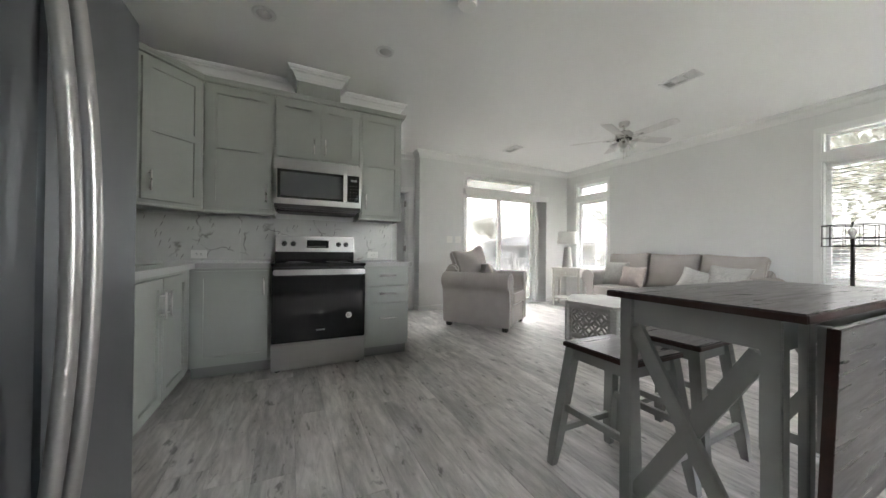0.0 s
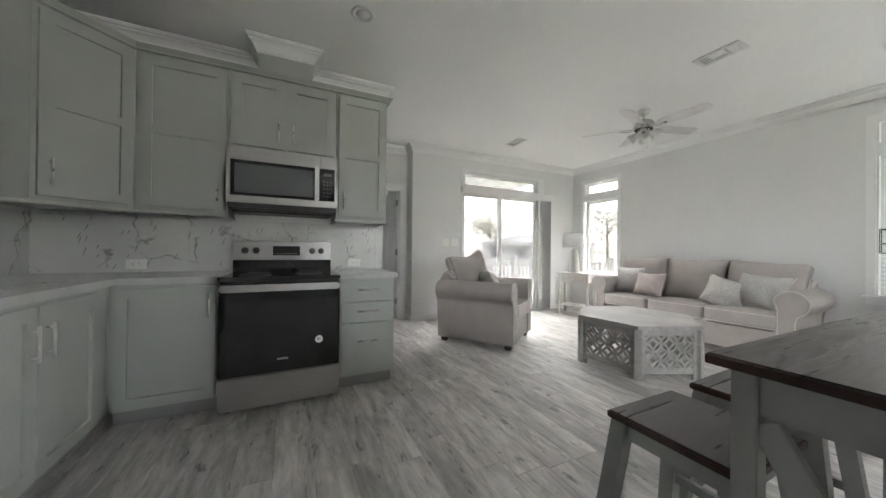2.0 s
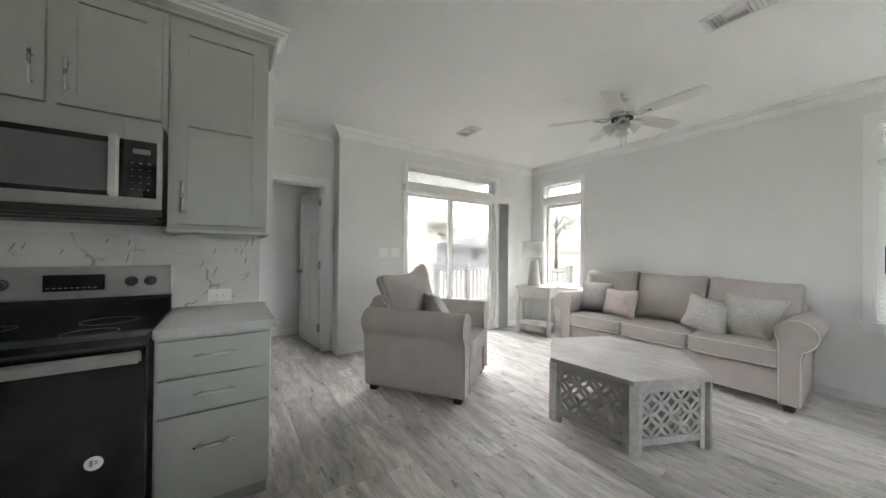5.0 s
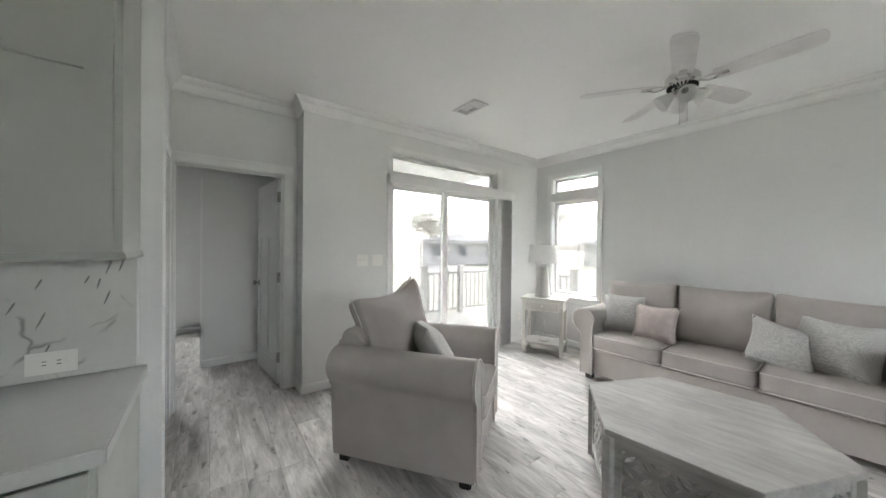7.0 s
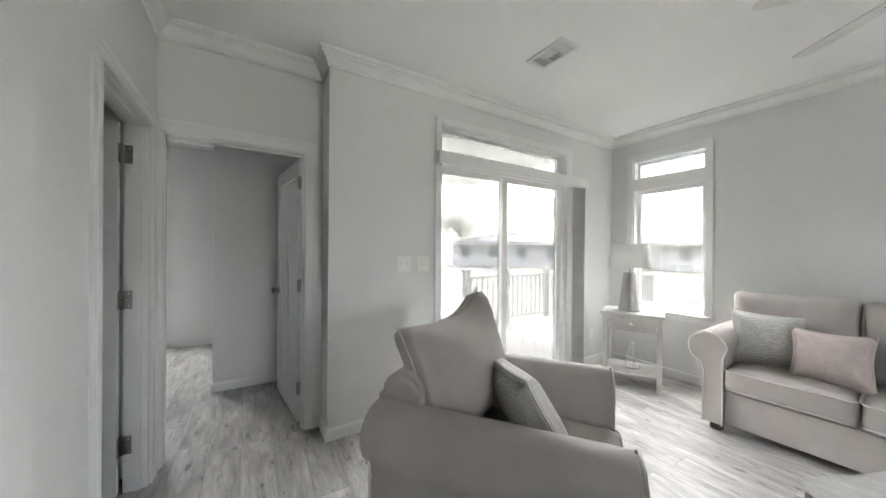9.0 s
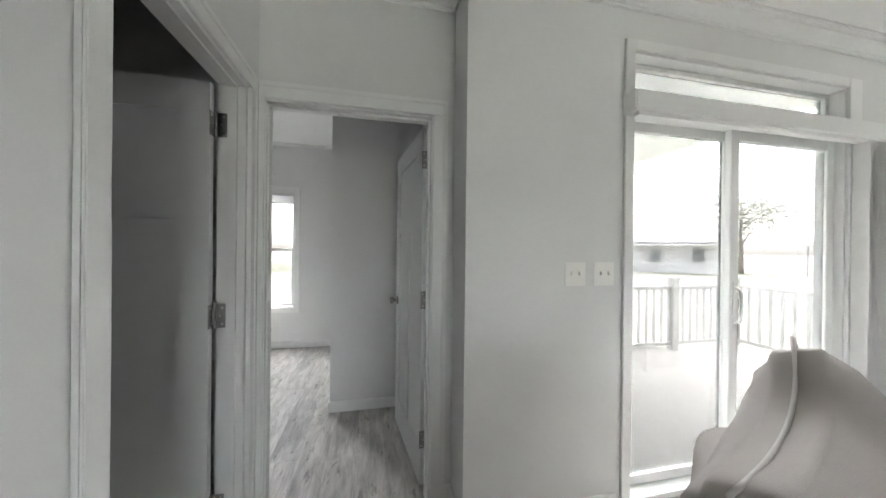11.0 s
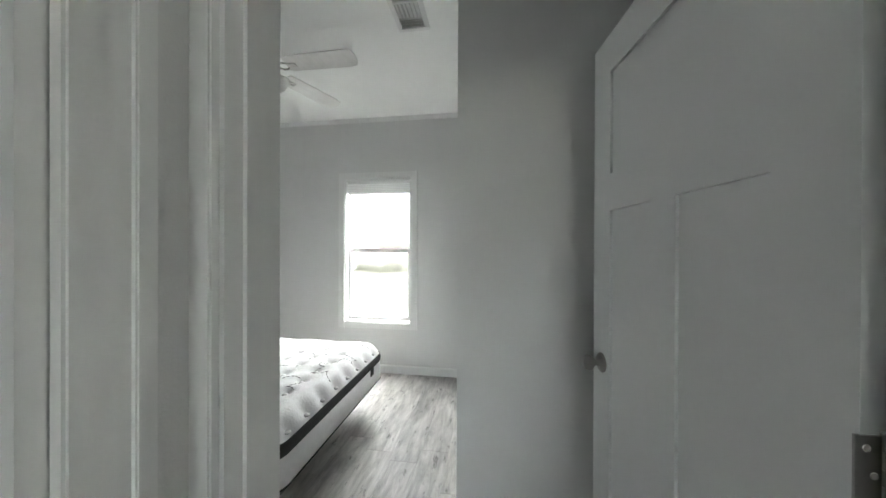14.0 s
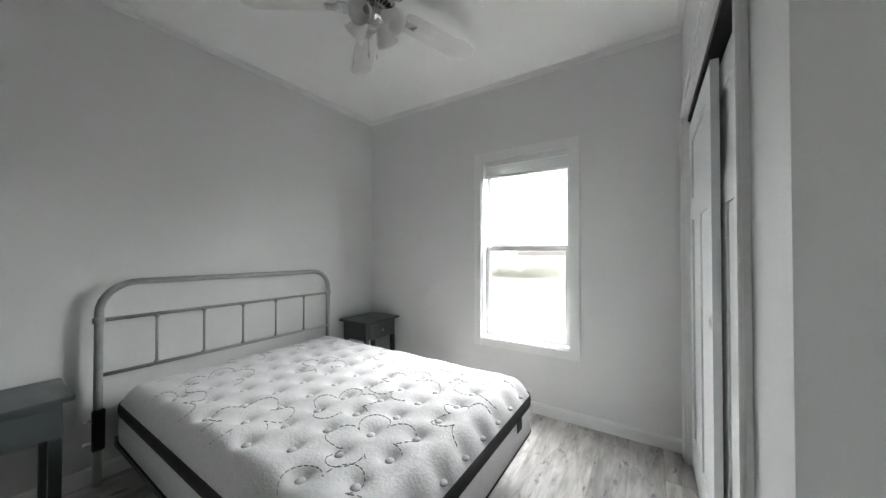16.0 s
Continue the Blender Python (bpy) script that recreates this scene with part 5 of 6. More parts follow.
part("piping", pp, PIPING, cs, "pale contrast piping", True)
for x in (-0.36, 0.36):
    for y in (-0.40, 0.40):
        part("foot", boxes((x - 0.035, x + 0.035, y - 0.035, y + 0.035, 0.0, 0.061), r=0.008), FOOT, ch, "dark wood block foot")
throw_pillow("back_pillow", CM @ pose(0.0, 0.235, 0.785, 72, 0, -14) @ pose(0, 0, 0, 0, 0, 2), 0.70, FABRIC, "large oatmeal linen back pillow on the armchair", 0.30, 0.55, 0.07)
throw_pillow("throw_cushion", CM @ pose(-0.03, -0.07, 0.685, 58, 0, 40), 0.43, DAMASK, "small pale floral throw cushion on the armchair", 0.14)

# hexagonal carved coffee table
HC, HR, HH = (3.57, 2.43), 0.575, 0.47
tbl = thing("coffee_table", pose(HC[0], HC[1], 0, 0, 0, 96), "whitewashed hexagonal coffee table with carved lattice sides", "table")
hexp = [(HR * math.cos(radians(60 * k)), HR * math.sin(radians(60 * k))) for k in range(6)]
tp = bmesh.new()
A = [tp.verts.new((x, y, HH - 0.032)) for x, y in hexp]
B = [tp.verts.new((x, y, HH)) for x, y in hexp]
tp.faces.new(A), tp.faces.new(B)
for k in range(6):
    tp.faces.new((A[k], A[(k + 1) % 6], B[(k + 1) % 6], B[k]))
bmesh.ops.bevel(tp, geom=tp.edges[:], offset=0.003, segments=2, affect="EDGES")
part("top", tp, WHITEWASH, tbl, "whitewashed wood top with visible grain")
rin = HR - 0.035
for k in range(6):
    a = 60 * k + 30
    face = pose(0, 0, 0, 0, 0, a + 90) @ pose(0, -rin * math.cos(radians(30)), 0)
    L = rin
    fr = bmesh.new()
    w0 = 0.045
    box(fr, -L / 2 + 0.012, -L / 2 + 0.012 + w0, -0.014, 0.014, 0.0, HH - 0.033, 0.002)
    box(fr, L / 2 - 0.012 - w0, L / 2 - 0.012, -0.014, 0.014, 0.0, HH - 0.033, 0.002)
    box(fr, -L / 2 + 0.012 + w0, L / 2 - 0.012 - w0, -0.013, 0.013, HH - 0.085, HH - 0.033, 0.002)
    box(fr, -L / 2 + 0.012 + w0, L / 2 - 0.012 - w0, -0.013, 0.013, 0.055, 0.105, 0.002)
    fr.transform(face)
    fp = part("side_frame", fr, WHITEWASH, tbl)
    lat = bmesh.new()
    x0, x1, z0, z1 = -L / 2 + 0.055, L / 2 - 0.055, 0.104, HH - 0.084
    sp = (x1 - x0) / 3
    R = sp * 0.5
    for i in range(-1, 6):
        for j in range(-1, 4):
            for half in (0.0, 0.5):
                cx, cz = x0 + (i + half) * sp, (z0 + z1) / 2 + (j - 1 + half) * sp
                n = 28
                for s in range(n):
                    am = (s + 0.5) * 2 * math.pi / n
                    if not (x0 < cx + R * math.cos(am) < x1 and z0 < cz + R * math.sin(am) < z1):
                        continue
                    v = []
                    for yy in (-0.007, 0.007):
                        for aa, rr in ((s, R - 0.0105), (s + 1, R - 0.0105), (s + 1, R + 0.0105), (s, R + 0.0105)):
                            t_ = aa * 2 * math.pi / n
                            v.append(lat.verts.new((cx + rr * math.cos(t_), yy, cz + rr * math.sin(t_))))
                    lat.faces.new(v[:4]), lat.faces.new(v[4:])
                    for q in range(4):
                        lat.faces.new((v[q], v[(q + 1) % 4], v[4 + (q + 1) % 4], v[4 + q]))
    lat.transform(face)
    part("lattice", lat, WHITEWASH, fp, "carved lattice of interlaced rings")
    lg = bmesh.new()
    px, py = rin * math.cos(radians(60 * k)), rin * math.sin(radians(60 * k))
    box(lg, -0.028, 0.028, -0.028, 0.028, 0.0, HH - 0.033, 0.003, pose(px, py, 0, 0, 0, 60 * k))
    part("corner_post", lg, WHITEWASH, tbl)

# corner side table with lamp
NM = pose(5.035, 4.46, 0, 0, 0, -65.8)
ns = thing("side_table", NM, "cream-painted side table with one drawer and a low shelf", "side table")
NH = 0.735
part("top", boxes((-0.275, 0.275, -0.195, 0.195, NH - 0.028, NH), r=0.005), CREAM, ns)
for x in (-0.235, 0.235):
    for y in (-0.155, 0.155):
        part("leg", boxes((x - 0.021, x + 0.021, y - 0.021, y + 0.021, 0.0, NH - 0.029), r=0.003), CREAM, ns)
part("case", boxes((-0.214, 0.214, 0.14, 0.16, NH - 0.17, NH - 0.029), (-0.245, -0.225, -0.134, 0.134, NH - 0.17, NH - 0.029), (0.225, 0.245, -0.134, 0.134, NH - 0.17, NH - 0.029), (-0.214, 0.214, -0.165, -0.150, NH - 0.175, NH - 0.158), (-0.214, 0.214, -0.165, -0.150, NH - 0.046, NH - 0.029)), CREAM, ns)
dr_ = part("drawer", boxes((-0.205, 0.205, -0.174, -0.155, NH - 0.155, NH - 0.05), r=0.004), CREAM, ns)
part("knob", lathe(bmesh.new(), [(0.0, 0.03), (0.010, 0.028), (0.015, 0.02), (0.012, 0.012), (0.006, 0.008), (0.006, 0.0), (0.0, 0.0)], 14, pose(0, -0.174, NH - 0.102, 90), False), NICKEL, dr_, "small silver knob", True)
part("shelf", boxes((-0.255, 0.255, -0.175, 0.175, 0.135, 0.158), r=0.003), CREAM, ns)
part("side_rail", boxes((-0.245, -0.228, -0.134, 0.134, 0.10, 0.134), (0.228, 0.245, -0.134, 0.134, 0.10, 0.134)), CREAM, ns)
# small glass cloche ornament on the shelf
oc = thing("ornament", NM @ pose(0.0, -0.01, 0.158), "small metal stand ornament on the shelf", "ornament")
part("dish", lathe(bmesh.new(), [(0.0, 0.0), (0.06, 0.0), (0.085, 0.012), (0.082, 0.014), (0.055, 0.005), (0.0, 0.005)], 24, None, False), MERCURY, oc, smooth=True)
wr = bmesh.new()
for k in range(5):
    a = k * 2 * math.pi / 5
    tube(wr, [(0.07 * math.cos(a), 0.07 * math.sin(a), 0.008), (0.06 * math.cos(a), 0.06 * math.sin(a), 0.11), (0.028 * math.cos(a), 0.028 * math.sin(a), 0.20), (0, 0, 0.235)], 0.0022, segs=5)
lathe(wr, [(0.0, 0.0), (0.012, 0.006), (0.014, 0.016), (0.008, 0.024), (0.0, 0.026)], 12, pose(0, 0, 0.232), False)
part("wire_cage", wr, NICKEL, oc)
lm = thing("table_lamp", NM @ pose(-0.03, 0.0, NH), "mottled silver table lamp with a white tapered shade", "lamp")
part("base", lathe(bmesh.new(), [(0.0, 0.0), (0.098, 0.0), (0.102, 0.006), (0.102, 0.016), (0.096, 0.026), (0.078, 0.20), (0.060, 0.375), (0.052, 0.388), (0.050, 0.40), (0.0, 0.40)], 32, None, False), MERCURY, lm, "mottled mercury-silver tapered base", "auto")
nk = bmesh.new()
tube(nk, [(0, 0, 0.395), (0, 0, 0.47)], 0.008)
part("neck", nk, NICKEL, lm, smooth=True)
part("shade", lathe(bmesh.new(), [(0.190, 0.452), (0.192, 0.455), (0.170, 0.69), (0.168, 0.69), (0.188, 0.454)], 40, None, False), SHADE, lm, "white linen tapered drum shade", True)
part("shade_ring", lathe(bmesh.new(), [(0.167, 0.684), (0.171, 0.684), (0.171, 0.692), (0.167, 0.692)], 32, None, False), SHADE, lm)
part("finial", lathe(bmesh.new(), [(0.0, 0.735), (0.007, 0.73), (0.009, 0.72), (0.004, 0.71), (0.004, 0.68), (0.0, 0.68)], 12, None, False), NICKEL, lm, smooth=True)
hr = bmesh.new()
tube(hr, [(-0.168, 0, 0.686), (0.168, 0, 0.686)], 0.0025, segs=6)
part("harp", hr, NICKEL, lm)

# floor lamp with a wire cage shade and an end table by the south window
fl_ = thing("floor_lamp", pose(5.33, 1.05, 0), "black metal lamp with an open wire drum shade", "lamp")
part("base", lathe(bmesh.new(), [(0.0, 0.0), (0.14, 0.0), (0.14, 0.012), (0.03, 0.022), (0.0, 0.022)], 30, None, False), DARKMETAL, fl_, smooth="auto")
bm = bmesh.new()
tube(bm, [(0, 0, 0.02), (0, 0, 1.20)], 0.016, segs=12)
part("pole", bm, DARKMETAL, fl_, smooth=True)
cg = bmesh.new()
for z in (1.12, 1.205, 1.335):
    tube(cg, [(0.21 * math.cos(a), 0.21 * math.sin(a), z) for a in [k * math.pi / 18 for k in range(36)]], 0.005, True, 6)
for k in range(12):
    a = k * math.pi / 6
    tube(cg, [(0.21 * math.cos(a), 0.21 * math.sin(a), 1.12), (0.21 * math.cos(a), 0.21 * math.sin(a), 1.335)], 0.0035, segs=5)
for k in range(3):
    a = k * math.pi * 2 / 3
    tube(cg, [(0, 0, 1.335), (0.21 * math.cos(a), 0.21 * math.sin(a), 1.335)], 0.004, segs=5)
tube(cg, [(0, 0, 1.32), (0, 0, 1.37)], 0.008, segs=8)
part("cage_shade", cg, DARKMETAL, fl_, "open black wire drum shade")
part("bulb", lathe(bmesh.new(), [(0.0, 1.20), (0.016, 1.20), (0.018, 1.225), (0.032, 1.26), (0.033, 1.285), (0.02, 1.31), (0.0, 1.318)], 18, None, False), FROST, fl_, "unlit frosted bulb", True)
et = thing("end_table", pose(5.18, 0.62, 0), "pale grey-green end table beside the window", "side table")
part("top", boxes((-0.25, 0.25, -0.25, 0.25, 0.69, 0.715), r=0.005), GREYPAINT, et)
part("apron", boxes((-0.21, 0.21, -0.21, 0.21, 0.60, 0.69)), GREYPAINT, et)
for x in (-0.20, 0.20):
    for y in (-0.20, 0.20):
        part("leg", boxes((x - 0.02, x + 0.02, y - 0.02, y + 0.02, 0.0, 0.60), r=0.003), GREYPAINT, et)
# blind of the south window, let down with its slats open
wb = thing("window_blind", pose(EW, 0.965, 0, 0, 0, -90), "white horizontal slat blind in the window", "blind")
part("headrail", boxes((-0.335, 0.335, 0.02, 0.06, 2.03, 2.066), r=0.003), VINYL, wb)
for k in range(29):
    sl_ = part("slat", boxes((-0.33, 0.33, -0.022, 0.022, -0.0012, 0.0012)), VINYL, wb)
    sl_.matrix_basis = pose(0, 0.042, 0.79 + 0.0425 * k, 4)
part("bottom_rail", boxes((-0.33, 0.33, 0.022, 0.062, 0.745, 0.765), r=0.003), VINYL, wb)
for x in (-0.22, 0.22):
    lc = bmesh.new()
    tube(lc, [(x, 0.024, 0.76), (x, 0.024, 2.03)], 0.0012, segs=5)
    part("ladder_cord", lc, VINYL, wb)
tw = bmesh.new()
tube(tw, [(0.29, 0.03, 1.95), (0.29, 0.03, 1.30)], 0.003, segs=6)
part("tilt_wand", tw, STITCH, wb)

# ---- bedroom ----
bd = thing("bed", pose(-1.365, 6.83, 0), "grey metal bed frame with an arched spindle headboard", "bed")
HB = 0.745
fr = bmesh.new()
arc = [(0, -HB, 0.0), (0, -HB, 0.95)]
for k in range(1, 9):
    a = radians(180 - 90 * k / 8)
    arc.append((0, -HB + 0.16 + 0.16 * math.cos(a), 0.95 + 0.16 * math.sin(a)))
arc += [(0, -y, z) for _, y, z in reversed(arc)]
tube(fr, arc, 0.019, segs=12)
part("headboard_frame", fr, BEDMETAL, bd, smooth=True)
for z in (0.905, 0.60):
    r_ = bmesh.new()
    tube(r_, [(0, -HB, z), (0, HB, z)], 0.011, segs=10)
    part("headboard_rail", r_, BEDMETAL, bd, smooth=True)
for k in range(5):
    y = -HB + 2 * HB * (k + 1) / 6
    r_ = bmesh.new()
    tube(r_, [(0, y, 0.60), (0, y, 0.905)], 0.0075, segs=9)
    for z in (0.612, 0.893):
        lathe(r_, [(0.0, -0.012), (0.011, -0.010), (0.015, 0.0), (0.011, 0.010), (0.0, 0.012)], 10, pose(0, y, z), False)
    part("spindle", r_, BEDMETAL, bd, smooth=True)
for y in (-HB, HB):
    j = bmesh.new()
    lathe(j, [(0.019, -0.02), (0.026, -0.014), (0.026, 0.014), (0.019, 0.02)], 14, pose(0, y, 0.905), False)
    part("collar", j, BEDMETAL, bd, smooth=True)
    part("bracket", boxes((0.0, 0.03, y - 0.025, y + 0.025, 0.20, 0.42), r=0.004), BLACK, bd, "black bolt bracket")
    for z in (0.24, 0.36):
        part("bolt", lathe(bmesh.new(), [(0.0, 0.03), (0.012, 0.03), (0.012, 0.0), (0.0, 0.0)], 8, pose(0.0, y - (0.025 if y < 0 else -0.025), z, 90 if y < 0 else -90), False), NICKEL, bd)
part("side_rail", boxes((0.03, 1.93, -0.685, -0.655, 0.20, 0.25)), BLACK, bd)
part("side_rail", boxes((0.03, 1.93, 0.655, 0.685, 0.20, 0.25)), BLACK, bd)
part("side_rail", boxes((1.90, 1.93, -0.655, 0.655, 0.20, 0.25)), BLACK, bd)
part("slat_deck", boxes((0.03, 1.90, -0.655, 0.655, 0.225, 0.248)), BLACK, bd)
for x in (0.6, 1.5):
    for y in (-0.42, 0.42):
        part("leg", boxes((x - 0.02, x + 0.02, y - 0.02, y + 0.02, 0.0, 0.2)), BLACK, bd)
mt = thing("mattress", pose(-0.35, 6.835, 0.25), "white tufted pillow-top mattress with a black side band", "mattress")
ML, MW = 1.91, 1.39
rad = 0.10


def rounded_at(x, y):
    """How far inside the rounded outline a point lies."""
    dx, dy = ML / 2 - abs(x), MW / 2 - abs(y)
    if dx < rad and dy < rad:
        return rad - math.hypot(rad - dx, rad - dy)
    return min(dx, dy)


tufts = [(-ML / 2 + 0.12 + 0.176 * i, -MW / 2 + 0.13 + 0.158 * j + (0.079 if i % 2 else 0)) for i in range(11) for j in range(9) if abs(-MW / 2 + 0.13 + 0.158 * j + (0.079 if i % 2 else 0)) < MW / 2 - 0.08]


def top_height(x, y):
    e = max(rounded_at(x, y), 0.0)
    z = 0.205 + 0.105 * (1 - (1 - min(e / 0.13, 1)) ** 2.4)
    for tx, ty in tufts:
        d2 = (x - tx) ** 2 + (y - ty) ** 2
        if d2 < 0.02:
            z -= 0.024 * math.exp(-d2 / 0.0014) + 0.010 * math.exp(-d2 / 0.0062)
    return z + 0.004 * noise.noise((x * 9, y * 9, 0.0))


NX, NY = 130, 100
gm = bmesh.new()
grid = []
for i in range(NX + 1):
    row = []
    for j in range(NY + 1):
        x, y = (i / NX - 0.5) * ML, (j / NY - 0.5) * MW
        dx, dy = ML / 2 - abs(x), MW / 2 - abs(y)
        if dx < rad and dy < rad:
            h_ = math.hypot(rad - dx, rad - dy)
            if h_ > rad:
                k = rad / h_
                x = math.copysign(ML / 2 - rad + (rad - dx) * k, x)
                y = math.copysign(MW / 2 - rad + (rad - dy) * k, y)
        row.append(gm.verts.new((x, y, top_height(x, y))))
    grid.append(row)
for i in range(NX):
    for j in range(NY):
        gm.faces.new((grid[i][j], grid[i + 1][j], grid[i + 1][j + 1], grid[i][j + 1]))
part("quilted_top", gm, MATTOP, mt, "white tufted quilted top", True)


def ring_wall(z0, z1, grow):
    bm = bmesh.new()
    P = loop_rect(ML + 2 * grow, MW + 2 * grow, rad + grow, 0, 8)
    prof = [(0.0, z0), (0.006, z0 + 0.008), (0.008, (z0 + z1) / 2), (0.006, z1 - 0.008), (0.0, z1)]
    rings = []
    for o_, z in prof:
        s_ = loop_rect(ML + 2 * (grow + o_), MW + 2 * (grow + o_), rad + grow + o_, z, 8)
        rings.append([bm.verts.new(p) for p in s_])
    n = len(P)
    for a_, b_ in zip(rings, rings[1:]):
        for k in range(n):
            bm.faces.new((a_[k], a_[(k + 1) % n], b_[(k + 1) % n], b_[k]))
    bm.faces.new(rings[0])
    return bm


part("side_panel", ring_wall(0.0, 0.15, -0.004), MATTOP, mt, "white knit side panel", True)
part("black_band", ring_wall(0.148, 0.214, 0.0), BAND, mt, "broad black upper band", True)
part("lower_piping", ring_wall(-0.001, 0.012, 0.001), BAND, mt, "black lower piping", True)
part("side_label", boxes((ML / 2 + 0.004, ML / 2 + 0.008, 0.40, 0.46, 0.10, 0.155)), BAND, mt, "small black side label")
for tx, ty in tufts:
    b_ = part("tuft", lathe(bmesh.new(), [(0.0, 0.006), (0.012, 0.005), (0.018, 0.0), (0.016, -0.005), (0.0, -0.006)], 12, None, False), MATTOP, mt, smooth=True)
    b_.location = (tx, ty, top_height(tx, ty) + 0.006)
# dashed flower quilting
rq = random.Random(5)
sm_ = bmesh.new()
for fx, fy in [(-0.55, -0.35), (0.05, -0.48), (0.62, -0.30), (-0.25, 0.12), (0.40, 0.18), (0.78, 0.42), (-0.72, 0.40), (0.02, 0.55), (-0.85, -0.05), (0.30, -0.15), (0.70, -0.62), (-0.40, -0.66), (0.55, 0.62), (-0.45, 0.66), (0.86, 0.05)]:
    R0, ph = rq.uniform(0.15, 0.20), rq.uniform(0, 6)
    n = 170
    for k in range(n):
        if k % 3 == 2 or k > n * 0.86:
            continue
        p = []
        for q in (0, 0.85):
            a = (k + q) * 2 * math.pi / n
            r_ = R0 * (0.50 + 0.50 * abs(math.sin(2.5 * a + ph)) ** 0.7)
            x, y = fx + r_ * math.cos(a), fy + r_ * math.sin(a)
            p.append((x, y, top_height(x, y) + 0.001))
        if max(abs(p[0][1]), abs(p[1][1])) < MW / 2 - 0.05 and max(abs(p[0][0]), abs(p[1][0])) < ML / 2 - 0.05:
            tube(sm_, p, 0.0018, segs=4)
stq = part("quilt_stitching", sm_, STITCH, mt, "dashed grey flower stitching")
tagged(stq, kind="stuff")


def night_stand(x, y, rz, first=None):
    if first:
        return copy_thing(first, pose(x, y, 0, 0, 0, rz))
    o = thing("nightstand", pose(x, y, 0, 0, 0, rz), "charcoal-painted nightstand with one drawer beside the bed", "nightstand", "nightstands")
    H_ = 0.63
    part("top", boxes((-0.235, 0.235, -0.19, 0.19, H_ - 0.022, H_), r=0.004), CHARCOAL, o)
    part("case", boxes((-0.20, 0.20, -0.155, 0.16, H_ - 0.185, H_ - 0.023), r=0.002), CHARCOAL, o)
    d_ = part("drawer", boxes((-0.165, 0.165, -0.166, -0.154, H_ - 0.165, H_ - 0.045), r=0.003), CHARCOAL, o)
    part("knob", lathe(bmesh.new(), [(0.0, 0.024), (0.011, 0.022), (0.013, 0.015), (0.006, 0.007), (0.006, 0.0), (0.0, 0.0)], 12, pose(0, -0.166, H_ - 0.105, 90), False), NICKEL, d_, "small silver knob", True)
    for sx in (-0.18, 0.18):
        for sy in (-0.14, 0.14):
            part("leg", boxes((sx - 0.02, sx + 0.02, sy - 0.02, sy + 0.02, 0.0, H_ - 0.186), r=0.003), CHARCOAL, o)
    return o


n1 = night_stand(-1.20, 7.955, 90)
night_stand(-1.20, 5.72, 90, n1)

# ---- outside ----
G = -0.75
solid("ground", boxes((-250, 250, -250, 250, G - 0.3, G)), GRASS, "dry pale lawn reaching the horizon", "ground")
solid("road", boxes((17.0, 24.0, -120, 120, G, G + 0.02)), ASPHALT, "grey asphalt street", "road")
solid("road", boxes((-60, 17.0, 20.5, 25.0, G, G + 0.015)), ASPHALT, "grey asphalt side street", "road")
solid("driveway", boxes((-12.0, 3.5, 10.0, 20.2, G, G + 0.03)), CONCRETE, "pale concrete parking pad", "driveway")
for k in range(5):
    solid("parking_line", boxes((-9.45 + 2.4 * k, -9.35 + 2.4 * k, 14.5, 20.0, G + 0.03, G + 0.036)), SIDING, "white painted parking line", "road marking")

deck = thing("porch_deck", pose(0, 0, 0), "weathered timber porch deck", "deck", kind="structure")
for k in range(24):
    part("board", boxes((2.3, 7.2, 5.16 + k * 0.095, 5.25 + k * 0.095, -0.10, -0.07)), DECK, deck)
part("rim", boxes((2.3, 7.2, 7.40, 7.44, G, -0.075), (7.16, 7.2, 5.2, 7.4, G, -0.075)), DECK, deck)
rl = thing("porch_railing", pose(0, 0, -0.07), "white vinyl porch railing with square balusters", "railing")
for a, b in (((5.05, 7.35), (7.1, 7.35)), ((7.1, 5.25), (7.1, 7.35))):
    L = math.dist(a, b)
    m = pose(a[0], a[1], 0, 0, 0, math.degrees(math.atan2(b[1] - a[1], b[0] - a[0])))
    for z in (0.10, 0.90):
        bm = boxes((0, L, -0.022, 0.022, z - 0.025, z + 0.025), r=0.004)
        bm.transform(m)
        part("rail", bm, RAILING, rl)
    n = int(L / 0.125)
    for k in range(n):
        bm = boxes((L * (k + 0.5) / n - 0.016, L * (k + 0.5) / n + 0.016, -0.016, 0.016, 0.12, 0.88))
        bm.transform(m)
        part("baluster", bm, RAILING, rl)
for x, y in ((5.96, 7.35), (7.1, 7.35), (5.0, 7.35), (7.1, 5.3)):
    part("post", boxes((x - 0.055, x + 0.055, y - 0.055, y + 0.055, 0, 1.02), (x - 0.07, x + 0.07, y - 0.07, y + 0.07, 1.02, 1.05), r=0.004), RAILING, rl)


